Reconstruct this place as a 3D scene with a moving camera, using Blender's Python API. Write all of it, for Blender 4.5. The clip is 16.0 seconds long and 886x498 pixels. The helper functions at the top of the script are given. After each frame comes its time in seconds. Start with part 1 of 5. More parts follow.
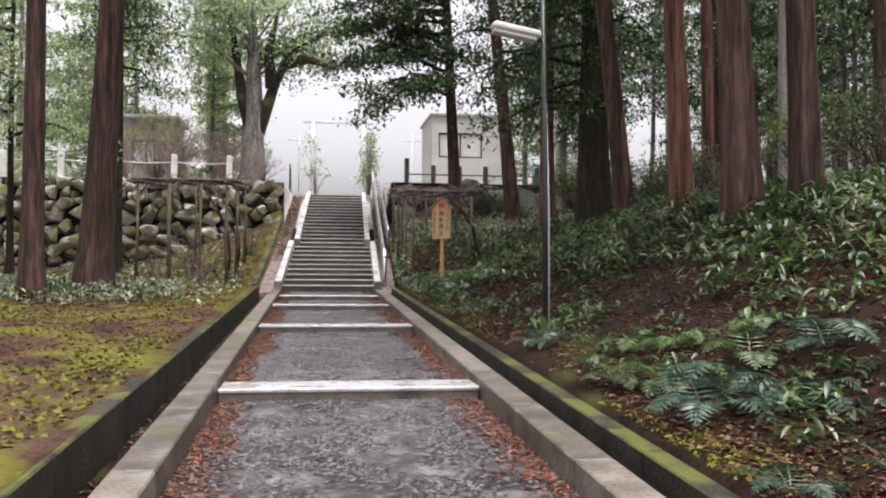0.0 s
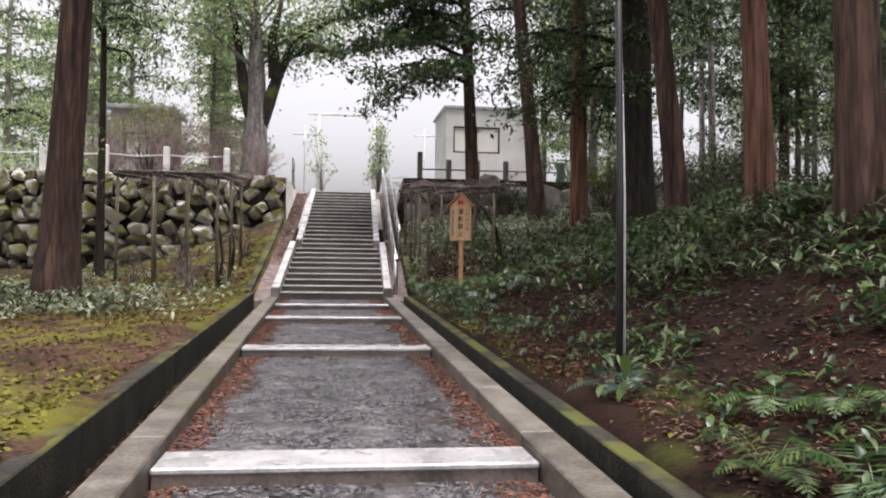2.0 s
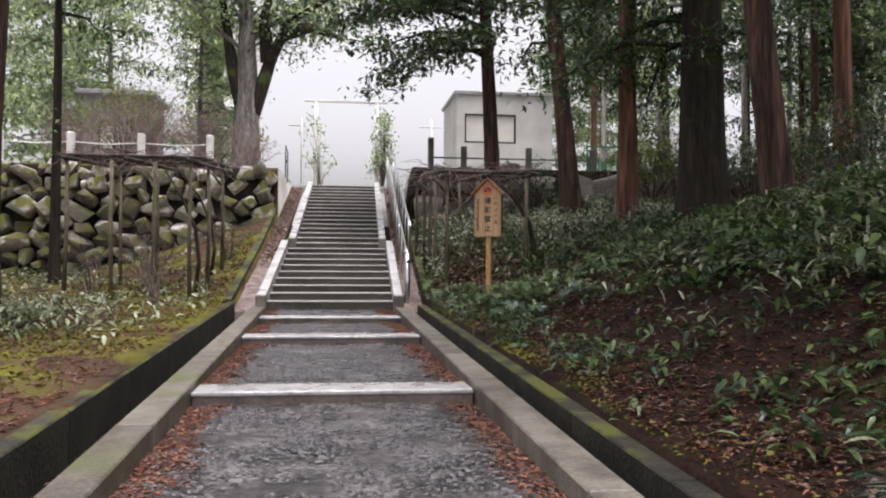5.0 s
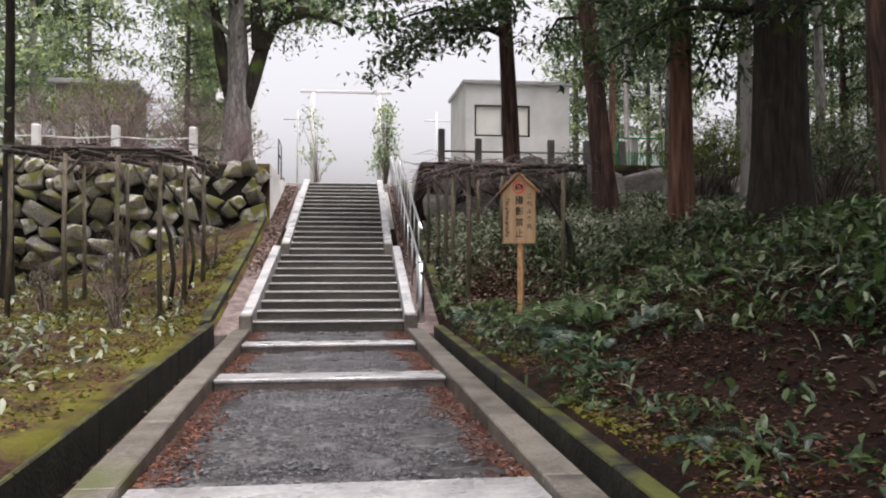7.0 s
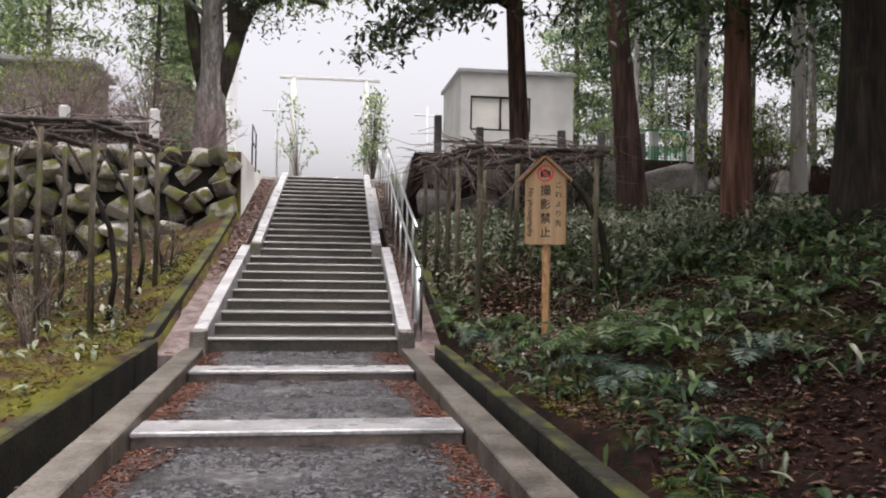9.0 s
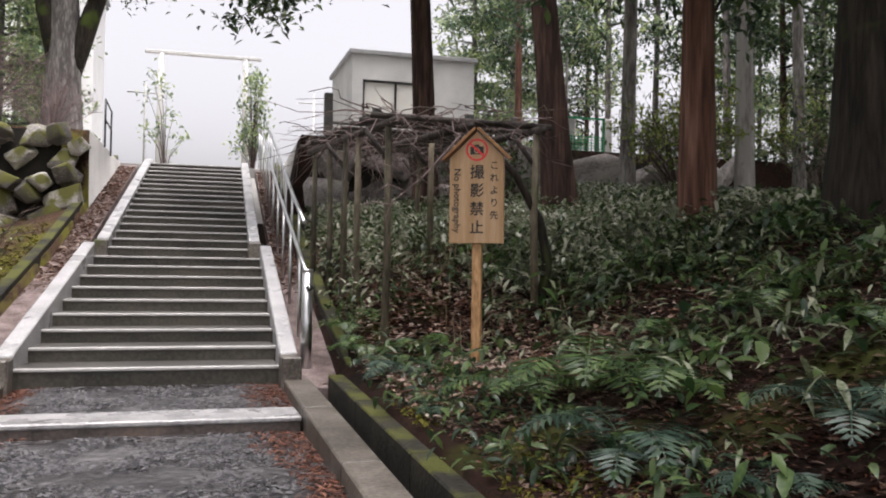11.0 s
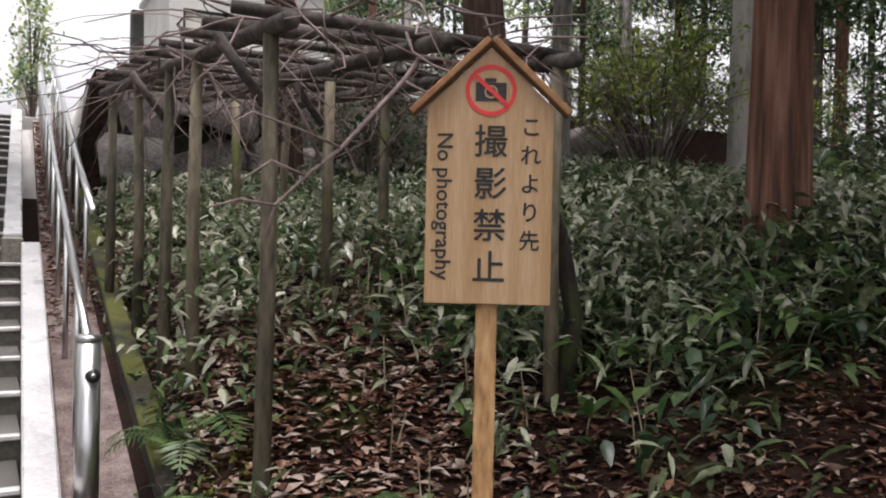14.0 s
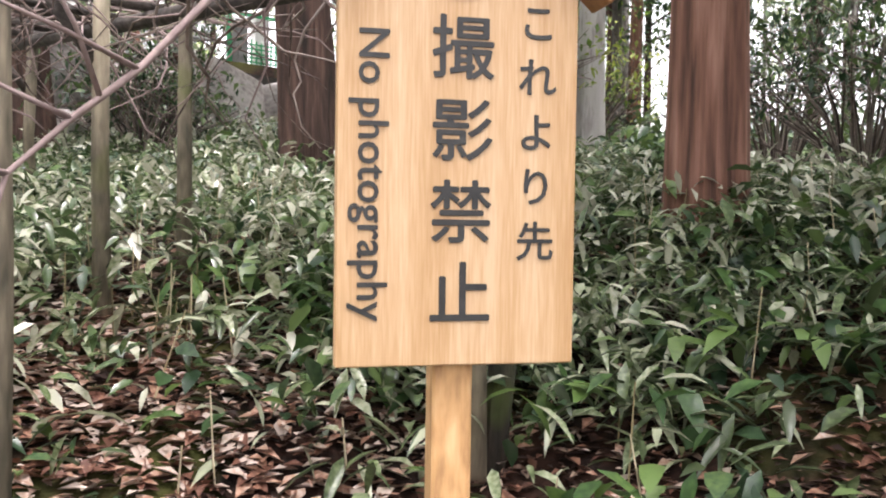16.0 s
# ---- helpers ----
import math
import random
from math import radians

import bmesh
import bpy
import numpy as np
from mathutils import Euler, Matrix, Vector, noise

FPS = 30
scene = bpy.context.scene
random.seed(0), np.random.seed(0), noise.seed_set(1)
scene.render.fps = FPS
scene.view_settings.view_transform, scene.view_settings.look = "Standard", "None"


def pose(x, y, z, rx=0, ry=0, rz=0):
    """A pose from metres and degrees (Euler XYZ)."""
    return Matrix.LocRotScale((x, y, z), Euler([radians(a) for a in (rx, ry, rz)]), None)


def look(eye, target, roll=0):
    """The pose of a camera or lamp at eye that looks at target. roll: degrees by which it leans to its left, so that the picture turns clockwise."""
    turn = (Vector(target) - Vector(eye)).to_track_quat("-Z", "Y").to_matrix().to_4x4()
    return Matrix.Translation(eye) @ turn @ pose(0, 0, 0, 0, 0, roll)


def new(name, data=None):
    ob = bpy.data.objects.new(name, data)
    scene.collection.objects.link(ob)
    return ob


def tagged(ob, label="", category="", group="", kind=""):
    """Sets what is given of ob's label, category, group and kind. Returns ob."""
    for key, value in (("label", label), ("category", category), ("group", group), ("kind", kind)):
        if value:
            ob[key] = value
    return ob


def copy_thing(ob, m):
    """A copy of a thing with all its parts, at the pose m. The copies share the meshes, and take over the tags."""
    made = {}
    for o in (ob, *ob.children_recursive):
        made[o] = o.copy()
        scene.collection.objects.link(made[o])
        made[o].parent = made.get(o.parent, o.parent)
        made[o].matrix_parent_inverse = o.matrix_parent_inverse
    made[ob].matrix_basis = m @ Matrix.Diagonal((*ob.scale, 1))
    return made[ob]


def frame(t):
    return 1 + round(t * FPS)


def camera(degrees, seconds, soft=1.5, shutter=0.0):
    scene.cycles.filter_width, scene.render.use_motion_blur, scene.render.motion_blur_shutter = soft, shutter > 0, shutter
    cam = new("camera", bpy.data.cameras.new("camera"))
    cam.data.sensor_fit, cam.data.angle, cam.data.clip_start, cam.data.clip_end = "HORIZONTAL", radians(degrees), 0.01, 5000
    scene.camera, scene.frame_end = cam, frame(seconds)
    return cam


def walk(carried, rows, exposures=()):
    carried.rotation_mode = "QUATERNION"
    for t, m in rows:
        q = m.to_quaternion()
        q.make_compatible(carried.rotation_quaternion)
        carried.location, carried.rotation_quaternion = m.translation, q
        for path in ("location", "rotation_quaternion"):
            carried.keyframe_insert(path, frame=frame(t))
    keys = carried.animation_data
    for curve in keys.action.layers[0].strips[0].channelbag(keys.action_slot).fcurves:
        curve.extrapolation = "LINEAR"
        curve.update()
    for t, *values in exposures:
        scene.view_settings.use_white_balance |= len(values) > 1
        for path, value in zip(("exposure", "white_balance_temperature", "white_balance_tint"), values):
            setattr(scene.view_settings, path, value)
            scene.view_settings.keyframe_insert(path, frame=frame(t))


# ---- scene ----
cam = camera(53.5, 16.0, soft=2.0)
PATH = [
    (0, (-0.335, -3.078, 1.089), (-0.048, -1.099, 1.134), 0.4),
    (0.5, (-0.355, -2.29, 1.117), (-0.063, -0.312, 1.163), 0.6),
    (1, (-0.282, -1.69, 1.099), (0.001, 0.289, 1.146), 0.4),
    (1.5, (-0.17, -1.145, 1.227), (0.104, 0.836, 1.271), 0.4),
    (2, (-0.175, -0.433, 1.21), (0.091, 1.548, 1.255), 0.7),
    (2.5, (-0.141, 0.048, 1.144), (0.118, 2.031, 1.192), 0.4),
    (3, (-0.055, 0.684, 1.227), (0.2, 2.667, 1.275), 0.3),
    (3.5, (-0.08, 1.337, 1.195), (0.172, 3.32, 1.243), 0.5),
    (4, (-0.089, 1.887, 1.219), (0.165, 3.87, 1.268), 0.5),
    (4.2, (-0.079, 2.175, 1.213), (0.178, 4.157, 1.263), 0.4),
    (6.5, (-0.106, 5.122, 1.274), (0.165, 7.103, 1.323), 0.3),
    (7, (-0.07, 5.951, 1.46), (0.196, 7.933, 1.505), 0.0),
    (7.5, (-0.013, 6.514, 1.459), (0.25, 8.496, 1.508), 0.2),
    (8, (0.014, 7.035, 1.449), (0.286, 9.016, 1.501), 0.5),
    (8.2, (-0.004, 7.317, 1.445), (0.27, 9.298, 1.498), 0.6),
    (10.3, (0.112, 10.609, 1.548), (0.522, 12.566, 1.602), 0.3),
    (10.5, (0.135, 10.791, 1.538), (0.568, 12.743, 1.59), 0.2),
    (11, (0.299, 11.215, 1.553), (0.858, 13.135, 1.611), 0.8),
    (11.5, (0.187, 11.785, 1.54), (0.904, 13.651, 1.601), 1.3),
    (12, (0.245, 12.335, 1.581), (1.051, 14.164, 1.647), 1.1),
    (12.5, (0.512, 13.33, 1.623), (1.367, 15.138, 1.682), 1.2),
    (13, (0.65, 14.173, 1.771), (1.536, 15.966, 1.806), 1.6),
    (13.5, (0.75, 15.007, 2.04), (1.675, 16.781, 2.031), 1.4),
    (14, (1.002, 15.691, 2.098), (1.939, 17.458, 2.069), 1.2),
    (14.5, (1.106, 16.122, 2.163), (2.087, 17.865, 2.115), 1.2),
    (15, (1.107, 16.603, 2.122), (2.147, 18.312, 2.079), 0.8),
    (15.5, (1.214, 17.093, 2.108), (2.456, 18.659, 2.054), 0.9),
    (16, (1.545, 17.370, 2.129), (2.902, 18.838, 2.062), 0.8),
]
walk(cam, [(t, look(eye, target, roll)) for t, eye, target, roll in PATH], exposures=[(t, stops, 6500, 17) for t, stops in ((0.0, 1.15), (4.0, 1.05), (7.0, 1.0), (10.0, 0.95), (12.5, 1.15), (14.0, 1.3), (15.0, 1.45), (15.5, 1.9), (16.0, 2.75))])

# ---- light: a bright overcast sky ----
world = bpy.data.worlds.new("overcast")
scene.world = world
world.use_nodes = True
wn, wl = world.node_tree.nodes, world.node_tree.links
sky = wn.new("ShaderNodeTexSky")
sky.sky_type, sky.sun_disc = "NISHITA", False
sky.sun_elevation, sky.sun_rotation = radians(78), radians(165)
sky.dust_density, sky.air_density = 6.0, 1.0
hsv = wn.new("ShaderNodeHueSaturation")
hsv.inputs["Saturation"].default_value = 0.12
wl.new(sky.outputs[0], hsv.inputs["Color"])
wl.new(hsv.outputs[0], wn["Background"].inputs["Color"])
wn["Background"].inputs["Strength"].default_value = 0.15
sun = new("sun", bpy.data.lights.new("sun", "SUN"))
sun.data.energy, sun.data.angle, sun.data.color = 1.3, radians(30), (1.0, 0.97, 0.93)
sun.matrix_world = look((0, 0, 30), (-0.8, 3.1, 15.0))


# ---- materials ----
def mat(name, cols, scale=4.0, rough=0.8, bump=0.3, fine=40.0, stretch=(1, 1, 1), metal=0.0, spec=0.4, island=0.0, objrand=0.0, coat=None, bump_dist=0.02, wet=None):
    """cols: colours over the noise; coat: (colour, scale, amount, up) a second layer such as moss, kept to faces steeper than up where it is given; wet: (scale, low, high) patches of roughness."""
    m = bpy.data.materials.new(name)
    m.use_nodes = True
    n, l = m.node_tree.nodes, m.node_tree.links
    b = n["Principled BSDF"]
    tc = n.new("ShaderNodeTexCoord")
    mp = n.new("ShaderNodeMapping")
    mp.inputs["Scale"].default_value = stretch
    l.new(tc.outputs["Object"], mp.inputs["Vector"])
    big, small = n.new("ShaderNodeTexNoise"), n.new("ShaderNodeTexNoise")
    big.inputs["Scale"].default_value, big.inputs["Detail"].default_value = scale, 6.0
    small.inputs["Scale"].default_value, small.inputs["Detail"].default_value = fine, 4.0
    l.new(mp.outputs[0], big.inputs["Vector"]), l.new(mp.outputs[0], small.inputs["Vector"])
    mix = n.new("ShaderNodeMath")
    mix.operation = "MULTIPLY_ADD"
    mix.inputs[1].default_value = 0.45
    l.new(small.outputs[0], mix.inputs[0])
    half = n.new("ShaderNodeMath")
    half.operation = "MULTIPLY"
    half.inputs[1].default_value = 0.55
    l.new(big.outputs[0], half.inputs[0])
    l.new(half.outputs[0], mix.inputs[2])
    val = mix.outputs[0]
    for amount, kind in ((island, "geo"), (objrand, "obj")):
        if amount:
            src = n.new("ShaderNodeNewGeometry" if kind == "geo" else "ShaderNodeObjectInfo")
            add = n.new("ShaderNodeMath")
            add.operation = "MULTIPLY_ADD"
            add.inputs[1].default_value = amount
            l.new(src.outputs["Random Per Island" if kind == "geo" else "Random"], add.inputs[0])
            sub = n.new("ShaderNodeMath")
            sub.operation = "SUBTRACT"
            sub.inputs[1].default_value = amount / 2
            l.new(val, sub.inputs[0])
            l.new(sub.outputs[0], add.inputs[2])
            val = add.outputs[0]
    ramp = n.new("ShaderNodeValToRGB")
    els = ramp.color_ramp.elements
    while len(els) < len(cols):
        els.new(0.5)
    for i, c in enumerate(cols):
        els[i].position = 0.37 + 0.26 * i / max(1, len(cols) - 1)
        els[i].color = (*c, 1)
    l.new(val, ramp.inputs[0])
    colour = ramp.outputs[0]
    if coat:
        c, sc, amount, up = coat
        patch = n.new("ShaderNodeTexNoise")
        patch.inputs["Scale"].default_value, patch.inputs["Detail"].default_value = sc, 5.0
        l.new(tc.outputs["Object"], patch.inputs["Vector"])
        lim = n.new("ShaderNodeMapRange")
        lim.inputs["From Min"].default_value, lim.inputs["From Max"].default_value = 0.62 - amount * 0.3, 0.68 - amount * 0.3 + 0.06
        l.new(patch.outputs[0], lim.inputs["Value"])
        fac = lim.outputs[0]
        if up:
            geo, sep, mul = n.new("ShaderNodeNewGeometry"), n.new("ShaderNodeSeparateXYZ"), n.new("ShaderNodeMath")
            mul.operation, mul.use_clamp = "MULTIPLY", True
            upr = n.new("ShaderNodeMapRange")
            upr.inputs["From Min"].default_value, upr.inputs["From Max"].default_value = up, up + 0.6
            l.new(geo.outputs["Normal"], sep.inputs[0])
            l.new(sep.outputs["Z"], upr.inputs["Value"])
            l.new(upr.outputs[0], mul.inputs[0]), l.new(fac, mul.inputs[1])
            fac = mul.outputs[0]
        mx = n.new("ShaderNodeMix")
        mx.data_type = "RGBA"
        mx.inputs[7].default_value = (*c, 1)
        l.new(fac, mx.inputs[0]), l.new(colour, mx.inputs[6])
        colour = mx.outputs[2]
    l.new(colour, b.inputs["Base Color"])
    b.inputs["Roughness"].default_value = rough
    if wet:
        damp, span = n.new("ShaderNodeTexNoise"), n.new("ShaderNodeMapRange")
        damp.inputs["Scale"].default_value, damp.inputs["Detail"].default_value = wet[0], 5.0
        span.inputs["From Min"].default_value, span.inputs["From Max"].default_value = 0.4, 0.6
        span.inputs["To Min"].default_value, span.inputs["To Max"].default_value = wet[1], wet[2]
        l.new(tc.outputs["Object"], damp.inputs["Vector"])
        l.new(damp.outputs[0], span.inputs["Value"])
        l.new(span.outputs[0], b.inputs["Roughness"])
    b.inputs["Metallic"].default_value = metal
    b.inputs["Specular IOR Level"].default_value = spec
    if bump:
        bp = n.new("ShaderNodeBump")
        bp.inputs["Strength"].default_value, bp.inputs["Distance"].default_value = bump, bump_dist
        l.new(mix.outputs[0], bp.inputs["Height"])
        l.new(bp.outputs[0], b.inputs["Normal"])
    return m


def leafmat(name, cols, rough=0.4, spec=0.5, through_light=0.25):
    m = mat(name, cols, scale=1.2, rough=rough, bump=0, island=0.5, spec=spec)
    n, l = m.node_tree.nodes, m.node_tree.links
    b, out = n["Principled BSDF"], n["Material Output"]
    tr, mx = n.new("ShaderNodeBsdfTranslucent"), n.new("ShaderNodeMixShader")
    l.new(b.inputs["Base Color"].links[0].from_socket, tr.inputs["Color"])
    mx.inputs[0].default_value = through_light
    l.new(b.outputs[0], mx.inputs[1]), l.new(tr.outputs[0], mx.inputs[2])
    l.new(mx.outputs[0], out.inputs["Surface"])
    return m


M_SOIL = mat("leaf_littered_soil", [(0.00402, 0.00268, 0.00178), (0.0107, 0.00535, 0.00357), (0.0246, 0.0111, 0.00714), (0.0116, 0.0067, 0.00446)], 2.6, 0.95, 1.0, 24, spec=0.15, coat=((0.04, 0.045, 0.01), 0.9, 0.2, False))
M_LAWN = mat("mossy_lawn_soil", [(0.0182, 0.0104, 0.00728), (0.0442, 0.024, 0.0156), (0.078, 0.0442, 0.0275), (0.052, 0.0442, 0.0156)], 2.2, 0.95, 1.0, 24, spec=0.2, coat=((0.1, 0.095, 0.014), 1.1, 0.45, False), bump_dist=0.05)
M_TERRACE = mat("pale_terrace_gravel", [(0.3, 0.29, 0.27), (0.45, 0.44, 0.42)], 1.0, 0.9, 0.4, 60)
M_GRAVEL = mat("wet_pebble_concrete", [(0.0202, 0.018, 0.0187), (0.0432, 0.0396, 0.0403), (0.0864, 0.0814, 0.0828), (0.18, 0.171, 0.173)], 2.2, 0.3, 1.0, 13, bump_dist=0.06, wet=(1.7, 0.16, 0.5))
M_PEBBLE = mat("wet_grey_pebble", [(0.02, 0.0192, 0.0208), (0.056, 0.0536, 0.056), (0.136, 0.132, 0.136)], 20.0, 0.35, 0.2, 60, island=0.6)
M_BED = mat("damp_needle_litter", [(0.07, 0.05, 0.045), (0.16, 0.12, 0.11), (0.27, 0.22, 0.21)], 5.0, 0.9, 0.8, 60)
M_CONC = mat("weathered_kerb_concrete", [(0.0576, 0.049, 0.0396), (0.13, 0.113, 0.0954), (0.216, 0.194, 0.166)], 3.5, 0.45, 0.5, 34, objrand=0.12, coat=((0.09, 0.10, 0.035), 1.2, 0.1, False))
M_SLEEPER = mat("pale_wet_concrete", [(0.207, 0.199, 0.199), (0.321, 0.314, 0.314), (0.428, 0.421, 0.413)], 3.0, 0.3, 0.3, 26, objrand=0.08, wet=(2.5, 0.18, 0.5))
# Riser faces are coloured browner and darker than the sleeper tops.
M_SLEEPER_FACE = mat("dark_concrete_riser", [(0.05, 0.04, 0.035), (0.11, 0.09, 0.08), (0.18, 0.13, 0.1)], 3.0, 0.6, 0.4, 30)
# Step risers are coloured darker than treads and nosings.
M_RISER = mat("dark_step_riser", [(0.0245, 0.0231, 0.0189), (0.0525, 0.049, 0.0385), (0.091, 0.0805, 0.063)], 1.3, 0.6, 0.3, 30, objrand=0.1)
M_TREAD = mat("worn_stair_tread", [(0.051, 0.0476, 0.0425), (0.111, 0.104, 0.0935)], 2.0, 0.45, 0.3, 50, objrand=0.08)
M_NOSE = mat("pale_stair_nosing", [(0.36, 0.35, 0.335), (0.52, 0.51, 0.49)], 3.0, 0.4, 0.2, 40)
M_STRING = mat("white_stringer_concrete", [(0.281, 0.276, 0.276), (0.391, 0.387, 0.387), (0.493, 0.489, 0.484)], 1.8, 0.4, 0.25, 40, wet=(2.0, 0.25, 0.55))
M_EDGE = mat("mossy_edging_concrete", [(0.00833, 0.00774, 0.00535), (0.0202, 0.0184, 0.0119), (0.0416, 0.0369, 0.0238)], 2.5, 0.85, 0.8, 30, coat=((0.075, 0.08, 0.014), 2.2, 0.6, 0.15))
M_STONE = mat("mossy_boulder", [(0.0952, 0.0859, 0.0809), (0.286, 0.267, 0.252), (0.476, 0.452, 0.428)], 2.2, 0.85, 0.9, 16, objrand=0.35, coat=((0.11, 0.11, 0.026), 1.3, 0.5, -0.5))
M_STONE2 = mat("dark_rock", [(0.0935, 0.085, 0.0808), (0.204, 0.183, 0.174), (0.323, 0.297, 0.281)], 3.0, 0.8, 0.7, 20, objrand=0.2, coat=((0.09, 0.10, 0.03), 1.4, 0.15, 0.15))
M_GAP = mat("dark_packed_earth", [(0.012, 0.011, 0.01), (0.03, 0.026, 0.02)], 3.0, 0.95, 0.8, 20)
M_BARK = mat("reddish_cedar_bark", [(0.0156, 0.00936, 0.00702), (0.0585, 0.032, 0.0242), (0.125, 0.0718, 0.0562)], 9.0, 0.9, 1.0, 26, stretch=(1, 1, 0.1), objrand=0.1, bump_dist=0.05)
M_BARKRED = mat("peeling_red_cedar_bark", [(0.0425, 0.0204, 0.0145), (0.136, 0.0638, 0.0425), (0.238, 0.128, 0.0935)], 9.0, 0.9, 1.0, 24, stretch=(1, 1, 0.07), bump_dist=0.05)
M_BARKDARK = mat("dark_mossy_bark", [(0.008, 0.006, 0.005), (0.022, 0.017, 0.012), (0.045, 0.034, 0.025)], 9.0, 0.95, 1.0, 26, stretch=(1, 1, 0.12), coat=((0.06, 0.085, 0.015), 1.2, 0.12, False), bump_dist=0.05)
M_BARKGREY = mat("grey_pole_bark", [(0.1, 0.09, 0.085), (0.22, 0.2, 0.19), (0.38, 0.36, 0.34)], 6.0, 0.9, 0.8, 24, stretch=(1, 1, 0.2), objrand=0.3)
M_CEDAR = leafmat("cedar_spray", [(0.025, 0.05, 0.028), (0.05, 0.09, 0.045), (0.09, 0.14, 0.06)], 0.6, through_light=0.35)
# Leaf tones raised so that the colour itself holds the bright haze.
M_PALE = leafmat("hazed_green_needles", [(0.116, 0.174, 0.109), (0.232, 0.304, 0.16), (0.392, 0.464, 0.217)], 0.55, through_light=0.6)
M_BROAD = leafmat("glossy_broad_leaf", [(0.02, 0.045, 0.02), (0.045, 0.085, 0.035), (0.1, 0.15, 0.05)], 0.3, through_light=0.35)
M_YOUNG = leafmat("yellow_green_leaf", [(0.07, 0.12, 0.02), (0.16, 0.22, 0.04), (0.26, 0.3, 0.06)], 0.4, through_light=0.45)
# Pale end of the ramp paints sky reflected off the blades.
M_SASA = leafmat("bamboo_grass_leaf", [(0.035, 0.052, 0.02), (0.075, 0.105, 0.042), (0.15, 0.185, 0.095), (0.3, 0.32, 0.22)], 0.33, 0.5)
M_FERN = leafmat("fern_green", [(0.0287, 0.067, 0.0191), (0.0542, 0.109, 0.0287), (0.102, 0.166, 0.0446)], 0.4, through_light=0.35)
M_FERNBLUE = leafmat("blue_green_fern", [(0.018, 0.045, 0.03), (0.036, 0.078, 0.051), (0.072, 0.12, 0.078)], 0.35, through_light=0.3)
M_LITTER = leafmat("fallen_brown_leaf", [(0.0168, 0.00675, 0.00464), (0.0464, 0.0182, 0.0114), (0.0843, 0.04, 0.0253), (0.168, 0.118, 0.0884)], 0.6, 0.25, through_light=0.1)
M_DRYLEAF = leafmat("dry_tan_leaf", [(0.088, 0.036, 0.0224), (0.2, 0.1, 0.064), (0.304, 0.192, 0.14), (0.4, 0.32, 0.272)], 0.55, 0.3, through_light=0.1)
# The two palest tones put grey-white leaf sheen into the colour.
M_GLOSS = leafmat("shiny_evergreen_leaf", [(0.05, 0.08, 0.03), (0.11, 0.15, 0.065), (0.24, 0.26, 0.16), (0.4, 0.4, 0.31)], 0.24, 0.6, through_light=0.3)
M_RUST = leafmat("rust_red_needle", [(0.0675, 0.0225, 0.012), (0.15, 0.051, 0.027), (0.225, 0.09, 0.0488)], 0.5, through_light=0.1)
M_MOSS = leafmat("moss_tuft", [(0.07, 0.0665, 0.0105), (0.119, 0.115, 0.0175), (0.175, 0.164, 0.0315)], 0.8, 0.2, 0.2)
M_TWIG = mat("grey_brown_twig", [(0.05, 0.035, 0.03), (0.12, 0.09, 0.075), (0.2, 0.16, 0.14)], 6.0, 0.85, 0.5, 30, island=0.4)
M_TWIGPALE = mat("pinkish_bare_twig", [(0.14, 0.1, 0.095), (0.24, 0.18, 0.17)], 6.0, 0.85, 0.3, 30, island=0.4)
M_STALK = mat("dry_tan_stalk", [(0.15, 0.12, 0.06), (0.3, 0.25, 0.15), (0.42, 0.36, 0.25)], 6.0, 0.7, 0, 30, island=0.5)
M_POST = mat("weathered_log", [(0.05, 0.045, 0.03), (0.12, 0.1, 0.07), (0.2, 0.17, 0.12)], 6.0, 0.85, 0.7, 30, stretch=(1, 1, 0.25), objrand=0.15, coat=((0.08, 0.09, 0.025), 2.0, 0.12, False))
M_BEAM = mat("blackened_log_beam", [(0.02, 0.017, 0.015), (0.055, 0.045, 0.04), (0.1, 0.085, 0.075)], 6.0, 0.8, 0.6, 30)
M_SIGN = mat("varnished_cypress_board", [(0.368, 0.216, 0.1), (0.44, 0.28, 0.148), (0.504, 0.352, 0.216)], 3.0, 0.42, 0.12, 26, stretch=(7, 7, 0.35))
M_SIGNROOF = mat("brown_oiled_wood", [(0.2, 0.09, 0.035), (0.33, 0.17, 0.07)], 4.0, 0.5, 0.2, 30, stretch=(1, 1, 1))
M_SIGNPOST = mat("knotty_cypress_post", [(0.27, 0.14, 0.06), (0.5, 0.29, 0.13), (0.6, 0.4, 0.21)], 5.0, 0.5, 0.25, 14, stretch=(3, 3, 0.7))
M_INK = mat("black_brush_paint", [(0.012, 0.012, 0.012), (0.03, 0.03, 0.03)], 6.0, 0.5, 0)
M_RED = mat("red_sign_paint", [(0.6, 0.03, 0.03), (0.7, 0.05, 0.05)], 6.0, 0.45, 0)
M_STEEL = mat("brushed_stainless_steel", [(0.5, 0.5, 0.5), (0.62, 0.62, 0.62)], 8.0, 0.28, 0.05, 120, metal=1.0)
M_BLACK = mat("black_painted_steel", [(0.015, 0.015, 0.016), (0.03, 0.03, 0.032)], 6.0, 0.35, 0.05, 60)
M_ALU = mat("pale_lamp_housing", [(0.5, 0.5, 0.49), (0.65, 0.65, 0.64)], 5.0, 0.35, 0.05, 60)
M_LENS = mat("frosted_lamp_cover", [(0.6, 0.61, 0.6), (0.72, 0.73, 0.72)], 5.0, 0.25, 0.0)
M_PLASTER = mat("grey_plaster_wall", [(0.336, 0.336, 0.328), (0.416, 0.416, 0.4), (0.48, 0.48, 0.464)], 1.2, 0.85, 0.2, 40)
